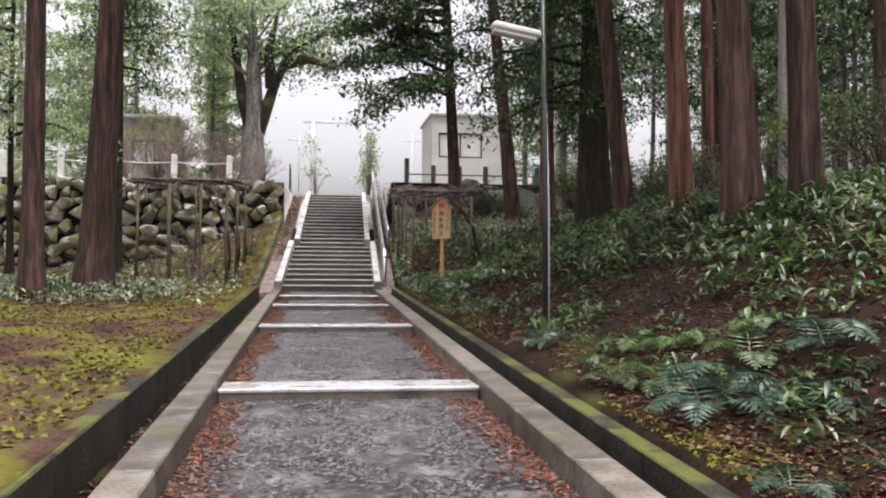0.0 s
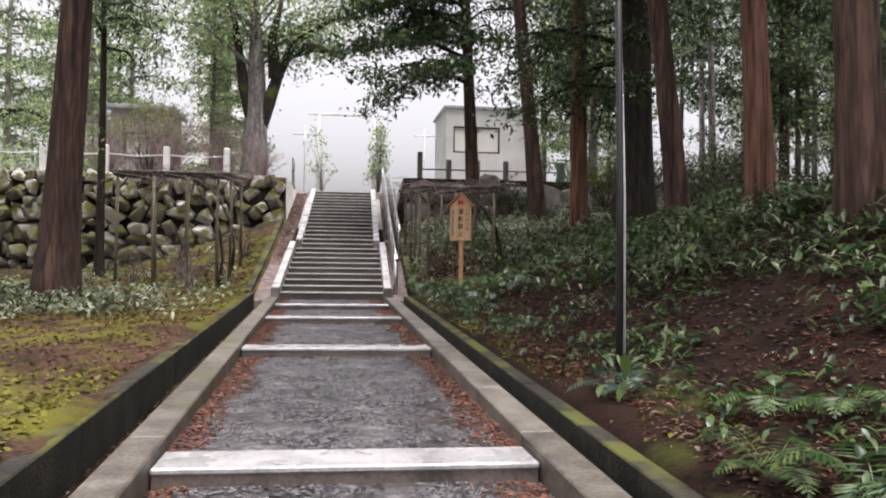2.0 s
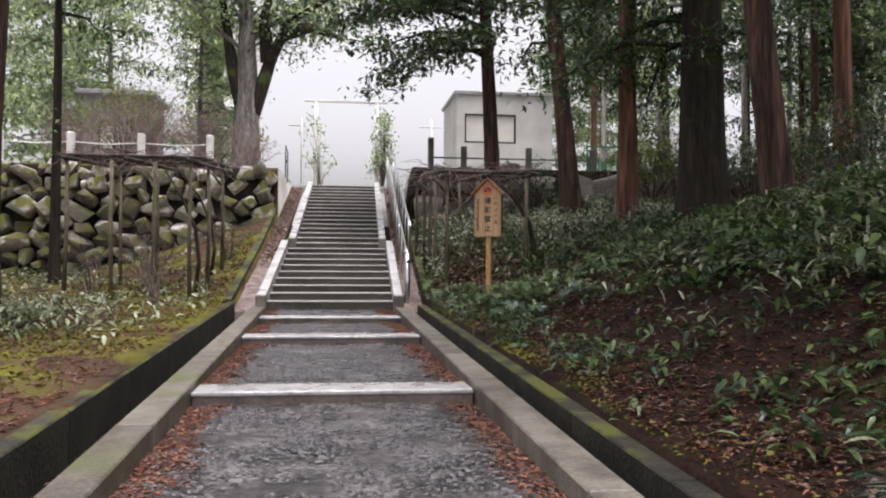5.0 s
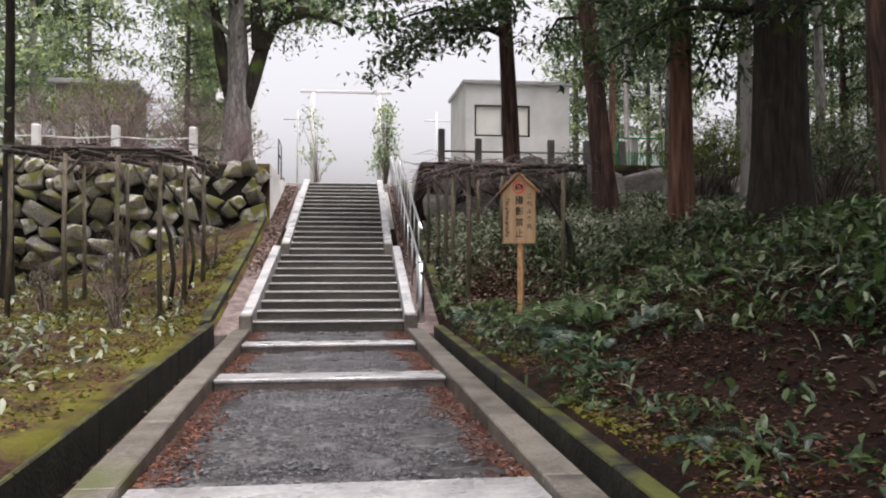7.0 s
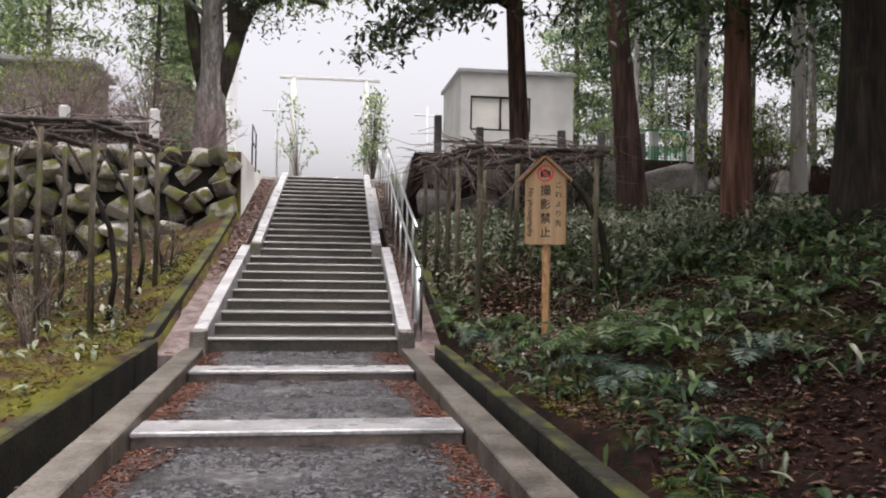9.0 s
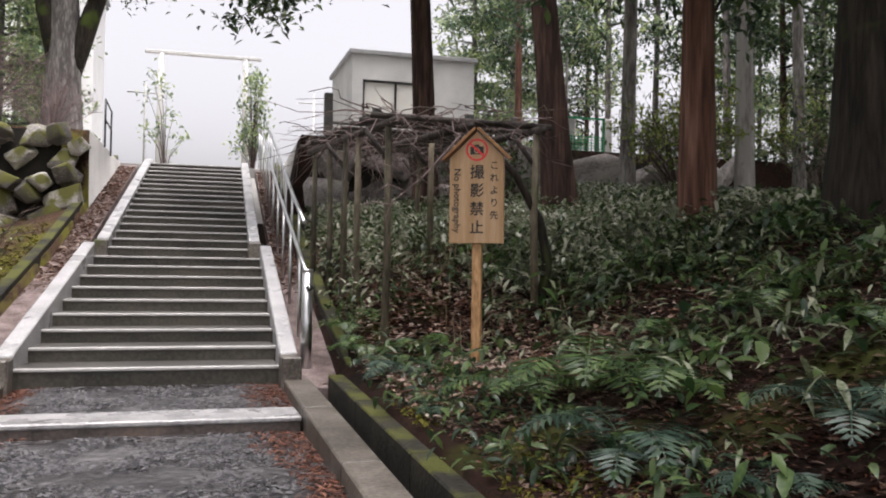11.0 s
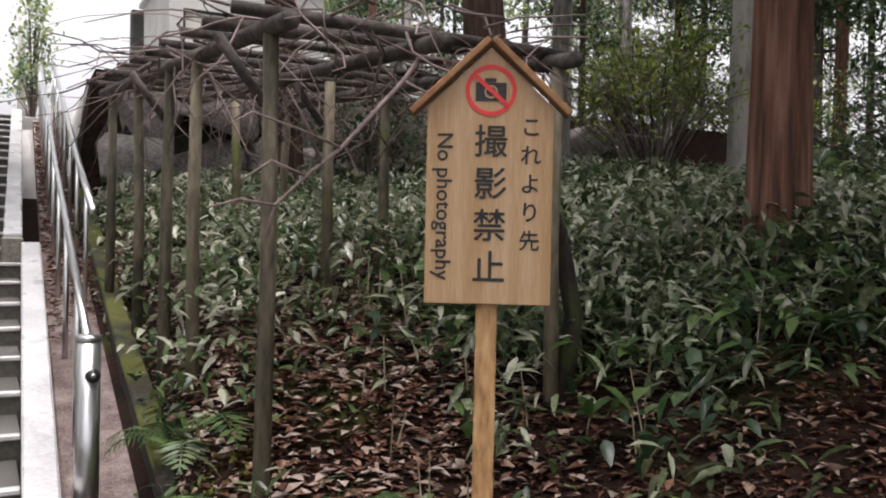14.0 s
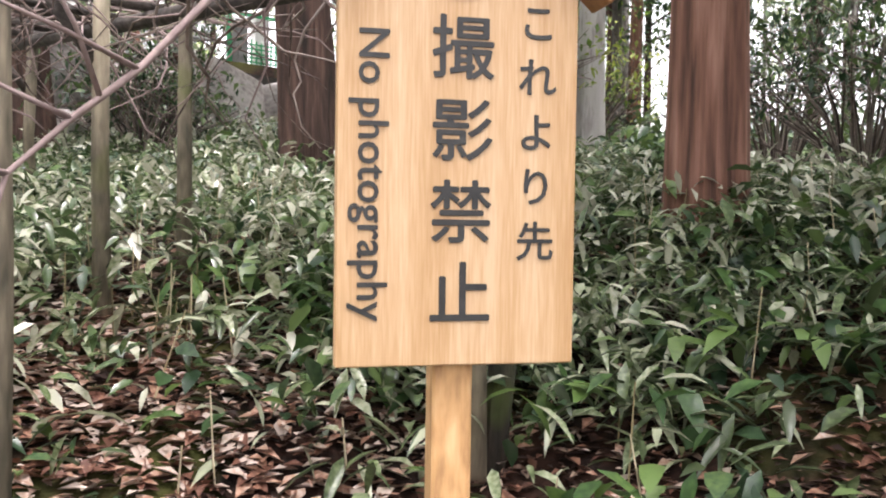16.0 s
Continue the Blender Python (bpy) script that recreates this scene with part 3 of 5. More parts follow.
def notice_board():
    """Board in its own frame: x across, z up, its face towards -y."""
    w, h0, h1, th = 0.247, 0.0, 0.77, 0.032
    root = tagged(empty("notice_board", SIGN_AT, SIGN_TURN), "house-shaped varnished wooden notice board on a knotty post", "sign")
    bm = bmesh.new()
    shape = [(-w, h0), (w, h0), (w, h1), (0, h1 + 0.235), (-w, h1)]
    front = [bm.verts.new((x, -th / 2, z)) for x, z in shape]
    back = [bm.verts.new((x, th / 2, z)) for x, z in shape]
    bm.faces.new(front), bm.faces.new(back[::-1])
    for i in range(5):
        j = (i + 1) % 5
        bm.faces.new((front[j], front[i], back[i], back[j]))
    bmesh.ops.recalc_face_normals(bm, faces=bm.faces)
    bmesh.ops.bevel(bm, geom=list(bm.edges), offset=0.003, segments=1, affect="EDGES")
    board = part("board", bm, M_SIGN, root)
    board.location.z = SIGN_H
    ang = math.atan2(0.235, w)
    ln = math.hypot(0.235, w) + 0.075
    for s in (-1, 1):
        bm = box_bm(-ln / 2, ln / 2, -0.055, 0.045, 0, 0.026, 0.004)
        slat = part("roof_slat", bm, M_SIGNROOF, root, "brown sloping roof slat")
        slat.matrix_local = Matrix.Translation((s * (ln / 2 * math.cos(ang)), 0, SIGN_H + h1 + 0.24 + 0.012 - ln / 2 * math.sin(ang))) @ Matrix.Rotation(s * ang, 4, "Y")
    part("post", box_bm(-0.042, 0.042, th / 2 + 0.002, th / 2 + 0.075, -0.5, SIGN_H + 0.5, 0.006), M_SIGNPOST, root, "knotty square post")
    face = -th / 2 - 0.002

    def at(x, z, turn=0.0, s=1.0):
        return Matrix.Translation((x, face, z)) @ Matrix.Rotation(radians(90), 4, "X") @ Matrix.Rotation(radians(turn), 4, "Z") @ Matrix.Scale(s, 4)

    for i, ch in enumerate("撮影禁止"):
        text_mesh(ch, 0.134, M_INK, board, "character", at(0.004, 0.628 - i * 0.164))
    for i, ch in enumerate("これより先"):
        text_mesh(ch, 0.084, M_INK, board, "character", at(0.16, 0.69 - i * 0.111))
    words = [text_mesh(body, 0.086, M_INK, board, "word", at(-0.178, 0.38, -90)) for body in ("No", "photography")]
    spans = [max(v.co.x for v in w.data.vertices) - min(v.co.x for v in w.data.vertices) for w in words]
    total = sum(spans) + 0.028
    for w, dx in zip(words, ((spans[0] - total) / 2, (total - spans[1]) / 2)):
        w.matrix_local = at(-0.178, 0.38, -90) @ Matrix.Translation((dx, 0, 0))
    bm = bmesh.new()
    ring = []
    for k in range(48):
        a = 2 * math.pi * k / 48
        ring.append([bm.verts.new((r * math.cos(a), y, r * math.sin(a))) for r, y in ((0.1, 0.004), (0.1, 0), (0.083, 0), (0.083, 0.004))])
    for k in range(48):
        a, b = ring[k], ring[(k + 1) % 48]
        for q in range(3):
            bm.faces.new((a[q], a[q + 1], b[q + 1], b[q]))
    mark = part("prohibition_ring", bm, M_RED, board, "red prohibition ring")
    mark.location = (0.0, face - 0.002, 0.836)
    bar = part("prohibition_bar", box_bm(-0.088, 0.088, 0, 0.003, -0.0085, 0.0085, 0), M_RED, board, "red diagonal bar")
    bar.matrix_local = Matrix.Translation((0.0, face - 0.0045, 0.836)) @ Matrix.Rotation(radians(42), 4, "Y")
    cam_bm = box_bm(-0.06, 0.06, 0, 0.002, -0.042, 0.03, 0)
    box_bm(-0.025, 0.02, 0, 0.002, 0.031, 0.047, 0, cam_bm)
    picto = part("camera_pictogram", cam_bm, M_INK, board, "black camera pictogram")
    picto.location = (0.0, face - 0.001, 0.836)
    bm = bmesh.new()
    bmesh.ops.create_circle(bm, cap_ends=False, radius=0.026, segments=24)
    inner = bmesh.ops.create_circle(bm, cap_ends=False, radius=0.019, segments=24)
    bmesh.ops.bridge_loops(bm, edges=bm.edges[:])
    lens = part("lens_mark", bm, M_SIGN, board)
    lens.matrix_local = at(0.0, 0.83) @ Matrix.Translation((0, 0, 0.002))


SIGN_AT, SIGN_TURN, SIGN_H = (2.775, 18.66, 0.72), -30.0, 1.115
notice_board()


# ---- street lamp ----
def street_lamp():
    x, y = 2.2, 6.45
    z = ground_z(x, y)
    root = tagged(empty("street_lamp", (x, y, z)), "slim black steel lamp post with a pale box luminaire", "street lamp")
    tube("pole", [(0, 0, -0.3), (0.0, 0, 1.5), (-0.06, 0, 4.9)], [0.031, 0.03, 0.027], M_BLACK, root, 14)
    tube("conduit", [(0.045, 0, -0.2), (0.035, 0, 1.5), (-0.02, 0, 3.3)], 0.011, M_ALU, root, 8, "thin grey conduit")
    tube("arm", [(-0.04, 0, 3.36), (-0.1, -0.01, 3.38)], 0.022, M_BLACK, root, 8)
    head = part("luminaire", box_bm(-0.62, -0.06, -0.1, 0.1, 0.0, 0.09, 0.03), M_ALU, root, "pale grey lamp housing")
    head.matrix_local = pose(-0.02, 0, 3.36, 0, 10, 0)
    part("diffuser", box_bm(-0.6, -0.1, -0.08, 0.08, -0.035, -0.001, 0.012), M_LENS, head, "frosted cover")


street_lamp()


# ---- trees ----
def trunk_points(h, lean, rng, bend=0.12, n=12):
    a, b = rng.uniform(0, 6), rng.uniform(0, 6)
    return [(lean[0] * h * t + bend * math.sin(a + 3 * t) * t, lean[1] * h * t + bend * math.sin(b + 3 * t) * t, -0.4 + (h + 0.4) * t) for t in [i / n for i in range(n + 1)]]


def trunk_mesh(h, dia, lean, rng, material, root, sides=18, flare=1.5):
    pts = trunk_points(h, lean, rng, 0.05 + dia * 0.1)
    pts.insert(1, tuple((a + b) / 2 for a, b in zip(pts[0], pts[1])))
    radii = []
    for p in pts:
        t = max(0.0, p[2]) / h
        radii.append(dia / 2 * (1 - 0.72 * t) * (1 + (flare - 1) * math.exp(-max(0, p[2]) / (dia * 0.7))))
    v, f = tube_data(pts, radii, sides)
    out, seed = [], rng.uniform(0, 99)
    for i, p in enumerate(v):
        c = Vector(pts[i // sides])
        k = 1 + 0.09 * noise.noise((i % sides * 0.9, seed, p[2] * 0.2)) + (0.12 * math.sin((i % sides) / sides * 2 * math.pi * 5 + seed) if i // sides < 3 else 0)
        out.append(c + (Vector(p) - c) * k)
    obj("trunk", out, f, material, root, smooth=True)
    return pts


def on_trunk(pts, z):
    for a, b in zip(pts, pts[1:]):
        if b[2] >= z:
            t = (z - a[2]) / (b[2] - a[2])
            return Vector([a[i] + (b[i] - a[i]) * t for i in range(3)])
    return Vector(pts[-1])


def tree(name, at, h, dia, lean, bark, leaf, crown, seed, label, limbs=22, reach=2.6, leafs=90, size=0.16, aspect=0.4, droop=0.25, flare=1.45, toward=None, flat=0.3, clump=0.38, lift=0.0):
    """crown: heights between which limbs grow; toward: favoured bearing of the limbs in degrees and its spread."""
    rng, rs = random.Random(seed), np.random.RandomState(seed)
    root = tagged(empty(name, at), label, "tree")
    pts = trunk_mesh(h, dia, lean, rng, bark, root, flare=flare)
    centres, wood = [], []
    for i in range(limbs):
        t = i / max(1, limbs - 1)
        z = crown[0] + (crown[1] - crown[0]) * t
        base = on_trunk(pts, min(z, h - 0.1))
        az = rng.uniform(0, 2 * math.pi) if toward is None else radians(rng.gauss(*toward))
        r = reach * rng.uniform(0.55, 1.1) * (1 - 0.6 * max(0, (z - crown[0]) / (h * 1.15 - crown[0])))
        rise = rng.uniform(-0.15, 0.25) + lift * rng.random()
        tip = base + Vector((math.cos(az) * r, math.sin(az) * r, r * (rise - droop)))
        mid = (base + tip) / 2 + Vector((rng.uniform(-0.1, 0.1), rng.uniform(-0.1, 0.1), 0.16 * r))
        wood.append(tube_data([base, mid, tip], [0.03 + 0.012 * r, 0.02 + 0.006 * r, 0.006], 6))
        for k in range(max(3, int(r * 2.6))):
            u = 0.25 + 0.8 * (k + rng.random()) / (r * 2.6)
            p = base * (1 - u) * (1 - u) + mid * (2 * u * (1 - u)) + tip * (u * u) + Vector((rng.gauss(0, 0.22), rng.gauss(0, 0.22), rng.gauss(0, 0.08)))
            g = rs.normal(0, 1, (leafs, 3)) * clump * np.array([1, 1, 0.42])
            g[:, 2] -= 0.5 * droop * np.hypot(g[:, 0], g[:, 1])
            centres.append(np.array(p) + g)
    if wood:
        v, f = join(wood)
        obj("branchwork", v, f, bark, root, smooth=True)["kind"] = "stuff"
        v, f = leaves_data(np.concatenate(centres), size, rs, aspect, flat=flat, droop=droop)
        np_obj("crown", v, f, leaf, root)["kind"] = "stuff"
    return root


def forest():
    g = ground_z
    cedar = "tall cedar with reddish fissured bark rising from undergrowth"
    # trees along the lawn
    tree("cedar_tree", (-4.74, 15.3, g(-4.74, 15.3)), 17, 0.64, (0.045, 0.0), M_BARK, M_CEDAR, (6.2, 16), 1, "tall cedar with reddish fissured bark on the lawn", 13, 2.4, 30)
    tree("cedar_tree", (-5.3, 13.4, g(-5.3, 13.4)), 16, 0.42, (-0.005, 0.0), M_BARK, M_CEDAR, (7, 15), 2, "slender cedar with dark fissured bark on the lawn", 14, 2.4, 34)
    tree("pine_tree", (-6.0, 23.4, g(-6.0, 23.4)), 12, 0.24, (0.0, 0.0), M_BARKDARK, M_CEDAR, (6.0, 11.6), 4, "thin dark trunk standing beside the trellis", 16, 2.3, 60)
    tree("pine_tree", (-8.6, 22.4, g(-8.6, 22.4)), 11, 0.2, (0.0, 0.0), M_BARKDARK, M_PALE, (3.8, 10.6), 5, "thin dark trunk with drooping pale green sprays", 22, 2.4, 70)
    # right bank
    tree("cedar_tree", (5.25, 7.75, g(5.25, 7.75)), 18, 0.46, (-0.06, 0.0), M_BARK, M_CEDAR, (6.5, 17), 11, cedar, 26, 3.8, 110, flare=1.6)
    tree("cedar_tree", (5.7, 7.0, g(5.7, 7.0)), 17, 0.38, (-0.045, 0.0), M_BARK, M_CEDAR, (7, 16), 12, cedar, 26, 3.8, 110)
    tree("cedar_tree", (5.75, 10.9, g(5.75, 10.9)), 18, 0.38, (-0.05, 0.0), M_BARKRED, M_CEDAR, (7, 17), 13, cedar, 26, 3.8, 110)
    tree("cedar_tree", (6.19, 14.62, g(6.19, 14.62)), 18, 0.42, (-0.125, 0.0), M_BARK, M_CEDAR, (7.5, 17), 14, cedar, 26, 3.8, 110)
    tree("camphor_tree", (6.45, 17.85, g(6.45, 17.85)), 16, 0.82, (0.0, 0.0), M_BARKDARK, M_BROAD, (3.0, 13), 15, "massive dark mossy trunk with low glossy evergreen boughs", 46, 3.3, 60, size=0.15, aspect=0.45, toward=(150, 80), flare=1.35)
    tree("cedar_tree", (5.8, 19.9, g(5.8, 19.9)), 18, 0.4, (0.0, 0.0), M_BARKRED, M_CEDAR, (6.5, 17), 16, "straight cedar with peeling red bark", 16, 2.4, 60, flare=1.25)
    tree("cedar_tree", (5.78, 23.5, g(5.78, 23.5)), 17, 0.46, (-0.1, 0.0), M_BARK, M_CEDAR, (4.3, 15), 17, "dark-barked cedar behind the trellis", 30, 2.3, 60)
    tree("evergreen_tree", (4.35, 26.1, g(4.35, 26.1)), 15, 0.44, (-0.055, 0.0), M_BARK, M_BROAD, (4.4, 13), 18, "leaning trunk with dark boughs against the sky", 46, 4.3, 60, size=0.19, aspect=0.5, toward=(188, 42), droop=0.12, clump=0.34)
    # terrace
    fork = tree("forked_tree", (-3.3, 38.7, TOP_Z), 9.5, 1.25, (0.0, 0.0), M_BARKGREY, M_PALE, (5.6, 9.4), 21, "large forked old tree on the terrace", 26, 5.6, 34, size=0.24, aspect=0.5, flat=0.1, clump=0.75, lift=0.9, droop=0.05)
    rng, rs = random.Random(7), np.random.RandomState(7)
    datas, cent = [], []
    for ends in ([(0, 0, 2.6), (0.55, -0.1, 4.2), (1.0, -0.2, 5.6), (1.7, -0.3, 7.0), (3.2, -0.4, 8.0), (4.6, -0.4, 8.2)], [(0, 0, 3.2), (-0.5, 0, 5), (-0.9, 0.2, 7.5), (-1.4, 0.2, 10.5)], [(0.9, -0.2, 5.4), (0.7, -0.5, 7.0), (1.2, -0.8, 9.0)], [(1.5, -0.3, 6.6), (2.6, -0.8, 6.7), (3.8, -1.0, 6.2)]):
        n = len(ends)
        datas.append(tube_data(ends, [0.36 * (1 - 0.85 * i / (n - 1)) for i in range(n)], 10))
        for a, b in zip(ends[2:], ends[3:]):
            for k in range(9):
                p = np.array(a) + (np.array(b) - np.array(a)) * rng.random()
                cent.append(p + np.array([rng.gauss(0, 0.5), rng.gauss(0, 0.5), rng.gauss(0.1, 0.35)]) + rs.normal(0, 1, (48, 3)) * np.array([0.5, 0.5, 0.26]))
    v, f = join(datas)
    obj("branchwork", v, f, M_BARKDARK, fork, smooth=True)["kind"] = "stuff"
    v, f = leaves_data(np.concatenate(cent), 0.17, rs, 0.5, flat=0.2)
    np_obj("bough_foliage", v, f, M_BROAD, fork)["kind"] = "stuff"
    # woods behind
    kinds = []
    for i, (bark, leaf, lo, dia) in enumerate(((M_BARKGREY, M_CEDAR, 5.0, 0.26), (M_BARK, M_BROAD, 3.6, 0.28), (M_BARKGREY, M_PALE, 3.6, 0.22), (M_BARKRED, M_CEDAR, 6.0, 0.32))):
        kinds.append(tree("woodland_tree", (12 + 2 * i, 26 + i, g(12 + 2 * i, 26 + i)), 14, dia, (0.01 * i - 0.015, 0), bark, leaf, (lo, 13.6), 40 + i, "slim woodland tree among dense evergreen undergrowth", 22, 2.3, 36, size=0.2, aspect=0.45))
    rng = random.Random(5)
    spots = []
    tries = 0
    while len(spots) < 80 and tries < 4000:
        tries += 1
        x, y = rng.uniform(7.5, 34), rng.uniform(-2, 48)
        if (x < 9.5 and y < 22) or any(math.hypot(x - a, y - b) < 1.5 for a, b in spots) or (x < 10 and y > 27):
            continue
        spots.append((x, y))
    for i in range(14):
        spots.append((rng.uniform(-30, -11), rng.uniform(6, 27)))
    for x, y in spots:
        k = kinds[rng.choice((0, 0, 0, 1, 2, 2, 3))]
        tagged(copy_thing(k, pose(x, y, g(x, y), 0, 0, rng.uniform(0, 360)) @ Matrix.Scale(rng.uniform(0.8, 1.25), 4)), group="woods")
    # trees beyond the terrace, the haze painted into their pale leaf colour
    pale = tree("pale_tree", (-9.5, 36, TOP_Z), 11, 0.3, (0, 0), M_BARKGREY, M_PALE, (1.5, 10.8), 60, "green conifer on the terrace, paled by haze in its leaf colour", 36, 2.8, 36, size=0.24)
    for x, y, s in ((-14, 40, 1.2), (-18, 35, 1.3), (-11.5, 46, 1.3), (-22, 44, 1.5), (-6.5, 50, 1.0), (-5.4, 41, 0.95), (-8.8, 40, 1.0), (-13.5, 30.0, 0.9), (11, 44, 1.1), (15, 50, 1.2)):
        copy_thing(pale, pose(x, y, TOP_Z, 0, 0, x * 37) @ Matrix.Scale(s, 4))


forest()


# ---- dry-stone walls ----
def stone_meshes(n, seed, material):
    """Angular boulders: hulls of a few points with worn edges."""
    rng = random.Random(seed)
    out = []
    for i in range(n):
        bm = bmesh.new()
        for k in range(rng.randint(11, 17)):
            d = Vector((rng.gauss(0, 1), rng.gauss(0, 1), rng.gauss(0, 1))).normalized()
            q = Vector([math.copysign(abs(c) ** 0.62, c) for c in d])
            bm.verts.new(q * 0.56 * rng.uniform(0.88, 1.08))
        hull = bmesh.ops.convex_hull(bm, input=bm.verts)
        bmesh.ops.delete(bm, geom=list({e for e in hull["geom_interior"] + hull["geom_unused"] if isinstance(e, bmesh.types.BMVert)}), context="VERTS")
        bmesh.ops.dissolve_limit(bm, angle_limit=0.3, verts=bm.verts[:], edges=bm.edges[:])
        bmesh.ops.bevel(bm, geom=bm.edges[:], offset=0.055, segments=2, profile=0.6, affect="EDGES", clamp_overlap=True)
        bmesh.ops.triangulate(bm, faces=bm.faces[:])
        me = bpy.data.meshes.new("stone")
        bm.to_mesh(me)
        bm.free()
        me.materials.append(material)
        me.polygons.foreach_set("use_smooth", [True] * len(me.polygons))
        out.append(me)
    return out


def stone_wall(name, label, x0, x1, y, base_at, top_at, material, course, seed, deep=0.5):
    root = tagged(empty(name), label, "stone wall", kind="structure")
    n = 24
    verts, faces = [], []
    for i in range(n + 1):
        x = x0 + 0.45 + (x1 - x0 - 0.9) * i / n
        b, t = base_at(x) - 0.3, top_at(x) - 0.08
        verts += [(x, y + 0.12, b), (x, y + 0.12, t), (x, y + 1.2, t), (x, y + 1.2, b)]
    for i in range(n):
        for k in range(4):
            a, b2 = i * 4 + k, i * 4 + (k + 1) % 4
            faces.append((a, b2, b2 + 4, a + 4))
    faces += [(0, 1, 2, 3), (n * 4 + 3, n * 4 + 2, n * 4 + 1, n * 4)]
    obj("core", verts, faces, M_GAP, root)
    rng = random.Random(seed)
    meshes = stone_meshes(10, seed, material)
    z = min(base_at(x0), base_at(x1)) - 0.1
    while z < max(top_at(x0), top_at(x1)):
        h = course * rng.uniform(0.7, 1.35)
        x = x0 + rng.uniform(0, 0.3)
        while x < x1 - 0.2:
            w = min(h * rng.uniform(0.7, 1.9), x1 - x)
            if base_at(x) - 0.25 < z + h / 2 < top_at(x) - 0.05:
                s = link("stone", rng.choice(meshes), material, root)
                s.matrix_world = Matrix.LocRotScale((x + w / 2, y + 0.05 + rng.uniform(-0.1, 0.1), z + h / 2 + rng.uniform(-0.14, 0.14)), Euler((rng.uniform(-0.4, 0.4), rng.uniform(-0.6, 0.6), rng.uniform(-0.4, 0.4))), (w * rng.uniform(0.92, 1.2), deep * rng.uniform(0.8, 1.4), h * rng.uniform(0.95, 1.3)))
            x += w
        z += h * 0.93
    return root


stone_wall("stone_wall", "dry wall of mossy angular boulders below the terrace", -16.0, -1.45, 28.0, lambda x: ground_z(x, 27.8), lambda x: TOP_Z + 0.05, M_STONE, 0.4, 31)
stone_wall("stone_wall", "wall of large dark rocks behind the trellis", 2.15, 11.0, 27.0, lambda x: ground_z(x, 26.8), lambda x: TOP_Z + 0.0 - 0.03 * max(0, x - 5), M_STONE2, 0.62, 32, 0.6)


# ---- trellises ----
def trellis(front, depth, slant, top, rows, seed, label, vines, crook):
    """A log pergola. front: left and right x and y of its front beam; slant: x shift per metre of depth."""
    rng, rs = random.Random(seed), np.random.RandomState(seed)
    (x0, x1, y0) = front
    root = tagged(empty("trellis", (0, 0, 0)), label, "trellis")
    lift = 0.06

    def top_z(y):
        return top + (y - y0) * lift

    for frac, ys in rows:
        for dy in ys:
            y = y0 + dy
            x = x0 + (x1 - x0) * frac + slant * dy
            g = ground_z(x, y)
            tube("post", [(x + rng.uniform(-0.04, 0.04), y, g - 0.3), (x + rng.uniform(-0.03, 0.03), y, (g + top_z(y)) / 2), (x, y, top_z(y))], [0.043, 0.038, 0.035], M_POST, root, 9, wobble=0.06, rng=rng)
            for s in (-1, 1):
                if rng.random() < 0.3:
                    tube("brace", [(x, y + 0.02, top_z(y) - 0.34), (x + s * 0.24, y + 0.02, top_z(y) - 0.03)], 0.026, M_BEAM, root, 7)
    for frac in (0.0, 0.5, 1.0):
        x = x0 + (x1 - x0) * frac
        tube("beam", [(x - slant * 0.25, y0 - 0.25, top_z(y0 - 0.25) + 0.03), (x + slant * (depth + 0.25), y0 + depth + 0.25, top_z(y0 + depth + 0.25) + 0.03)], 0.045, M_BEAM, root, 8)
    n = int(depth / 0.42)
    for i in range(n + 1):
        y = y0 + depth * i / n
        j = rng.uniform(-0.06, 0.06)
        tube("cross_pole", [(x0 - 0.18 + slant * (y - y0), y + j, top_z(y) + 0.1), (x1 + 0.2 + slant * (y - y0), y - j, top_z(y) + 0.1 + rng.uniform(-0.02, 0.04))], rng.uniform(0.022, 0.038), M_BEAM, root, 7)
    datas, pale = [], []
    for i in range(vines):
        x, y = rng.uniform(x0 - 0.2, x1 + 0.3), rng.uniform(y0 - 0.2, y0 + depth + 0.2)
        p = Vector((x + slant * (y - y0), y, top_z(y) + rng.uniform(0.06, 0.2)))
        pts, d = [p], Vector((rng.gauss(0, 1), rng.gauss(0, 0.7), rng.uniform(-0.25, 0.25))).normalized()
        for k in range(6):
            d = (d + Vector((rng.gauss(0, 0.5), rng.gauss(0, 0.5), rng.gauss(-0.1, 0.24)))).normalized()
            p = p + d * rng.uniform(0.1, 0.26)
            p.z = min(p.z, top_z(p.y) + 0.3)
            pts.append(p)
        r = rng.uniform(0.004, 0.01)
        (pale if i % 2 else datas).append(tube_data(pts, [r * (1 - 0.11 * k) for k in range(7)], 5))
    v, f = join(datas)
    obj("vines", v, f, M_TWIG, root, "tangle of bare twisting vines", smooth=True)["kind"] = "stuff"
    v, f = join(pale)
    obj("young_vines", v, f, M_TWIGPALE, root, "pale pinkish young vine shoots", smooth=True)["kind"] = "stuff"
    for cx, cy, r in crook:
        g = ground_z(cx, cy)
        h = top_z(cy) - g
        tube("vine_trunk", [(cx, cy, g - 0.2), (cx + 0.1, cy, g + 0.25 * h), (cx + 0.02, cy + 0.03, g + 0.5 * h), (cx - 0.25, cy, g + 0.75 * h), (cx - 0.6, cy + 0.1, g + h * 0.97)], [r, r * 0.9, r * 0.8, r * 0.65, r * 0.5], M_BARKDARK, root, 10, "thick crooked vine trunk", 0.12, rng)
    return root


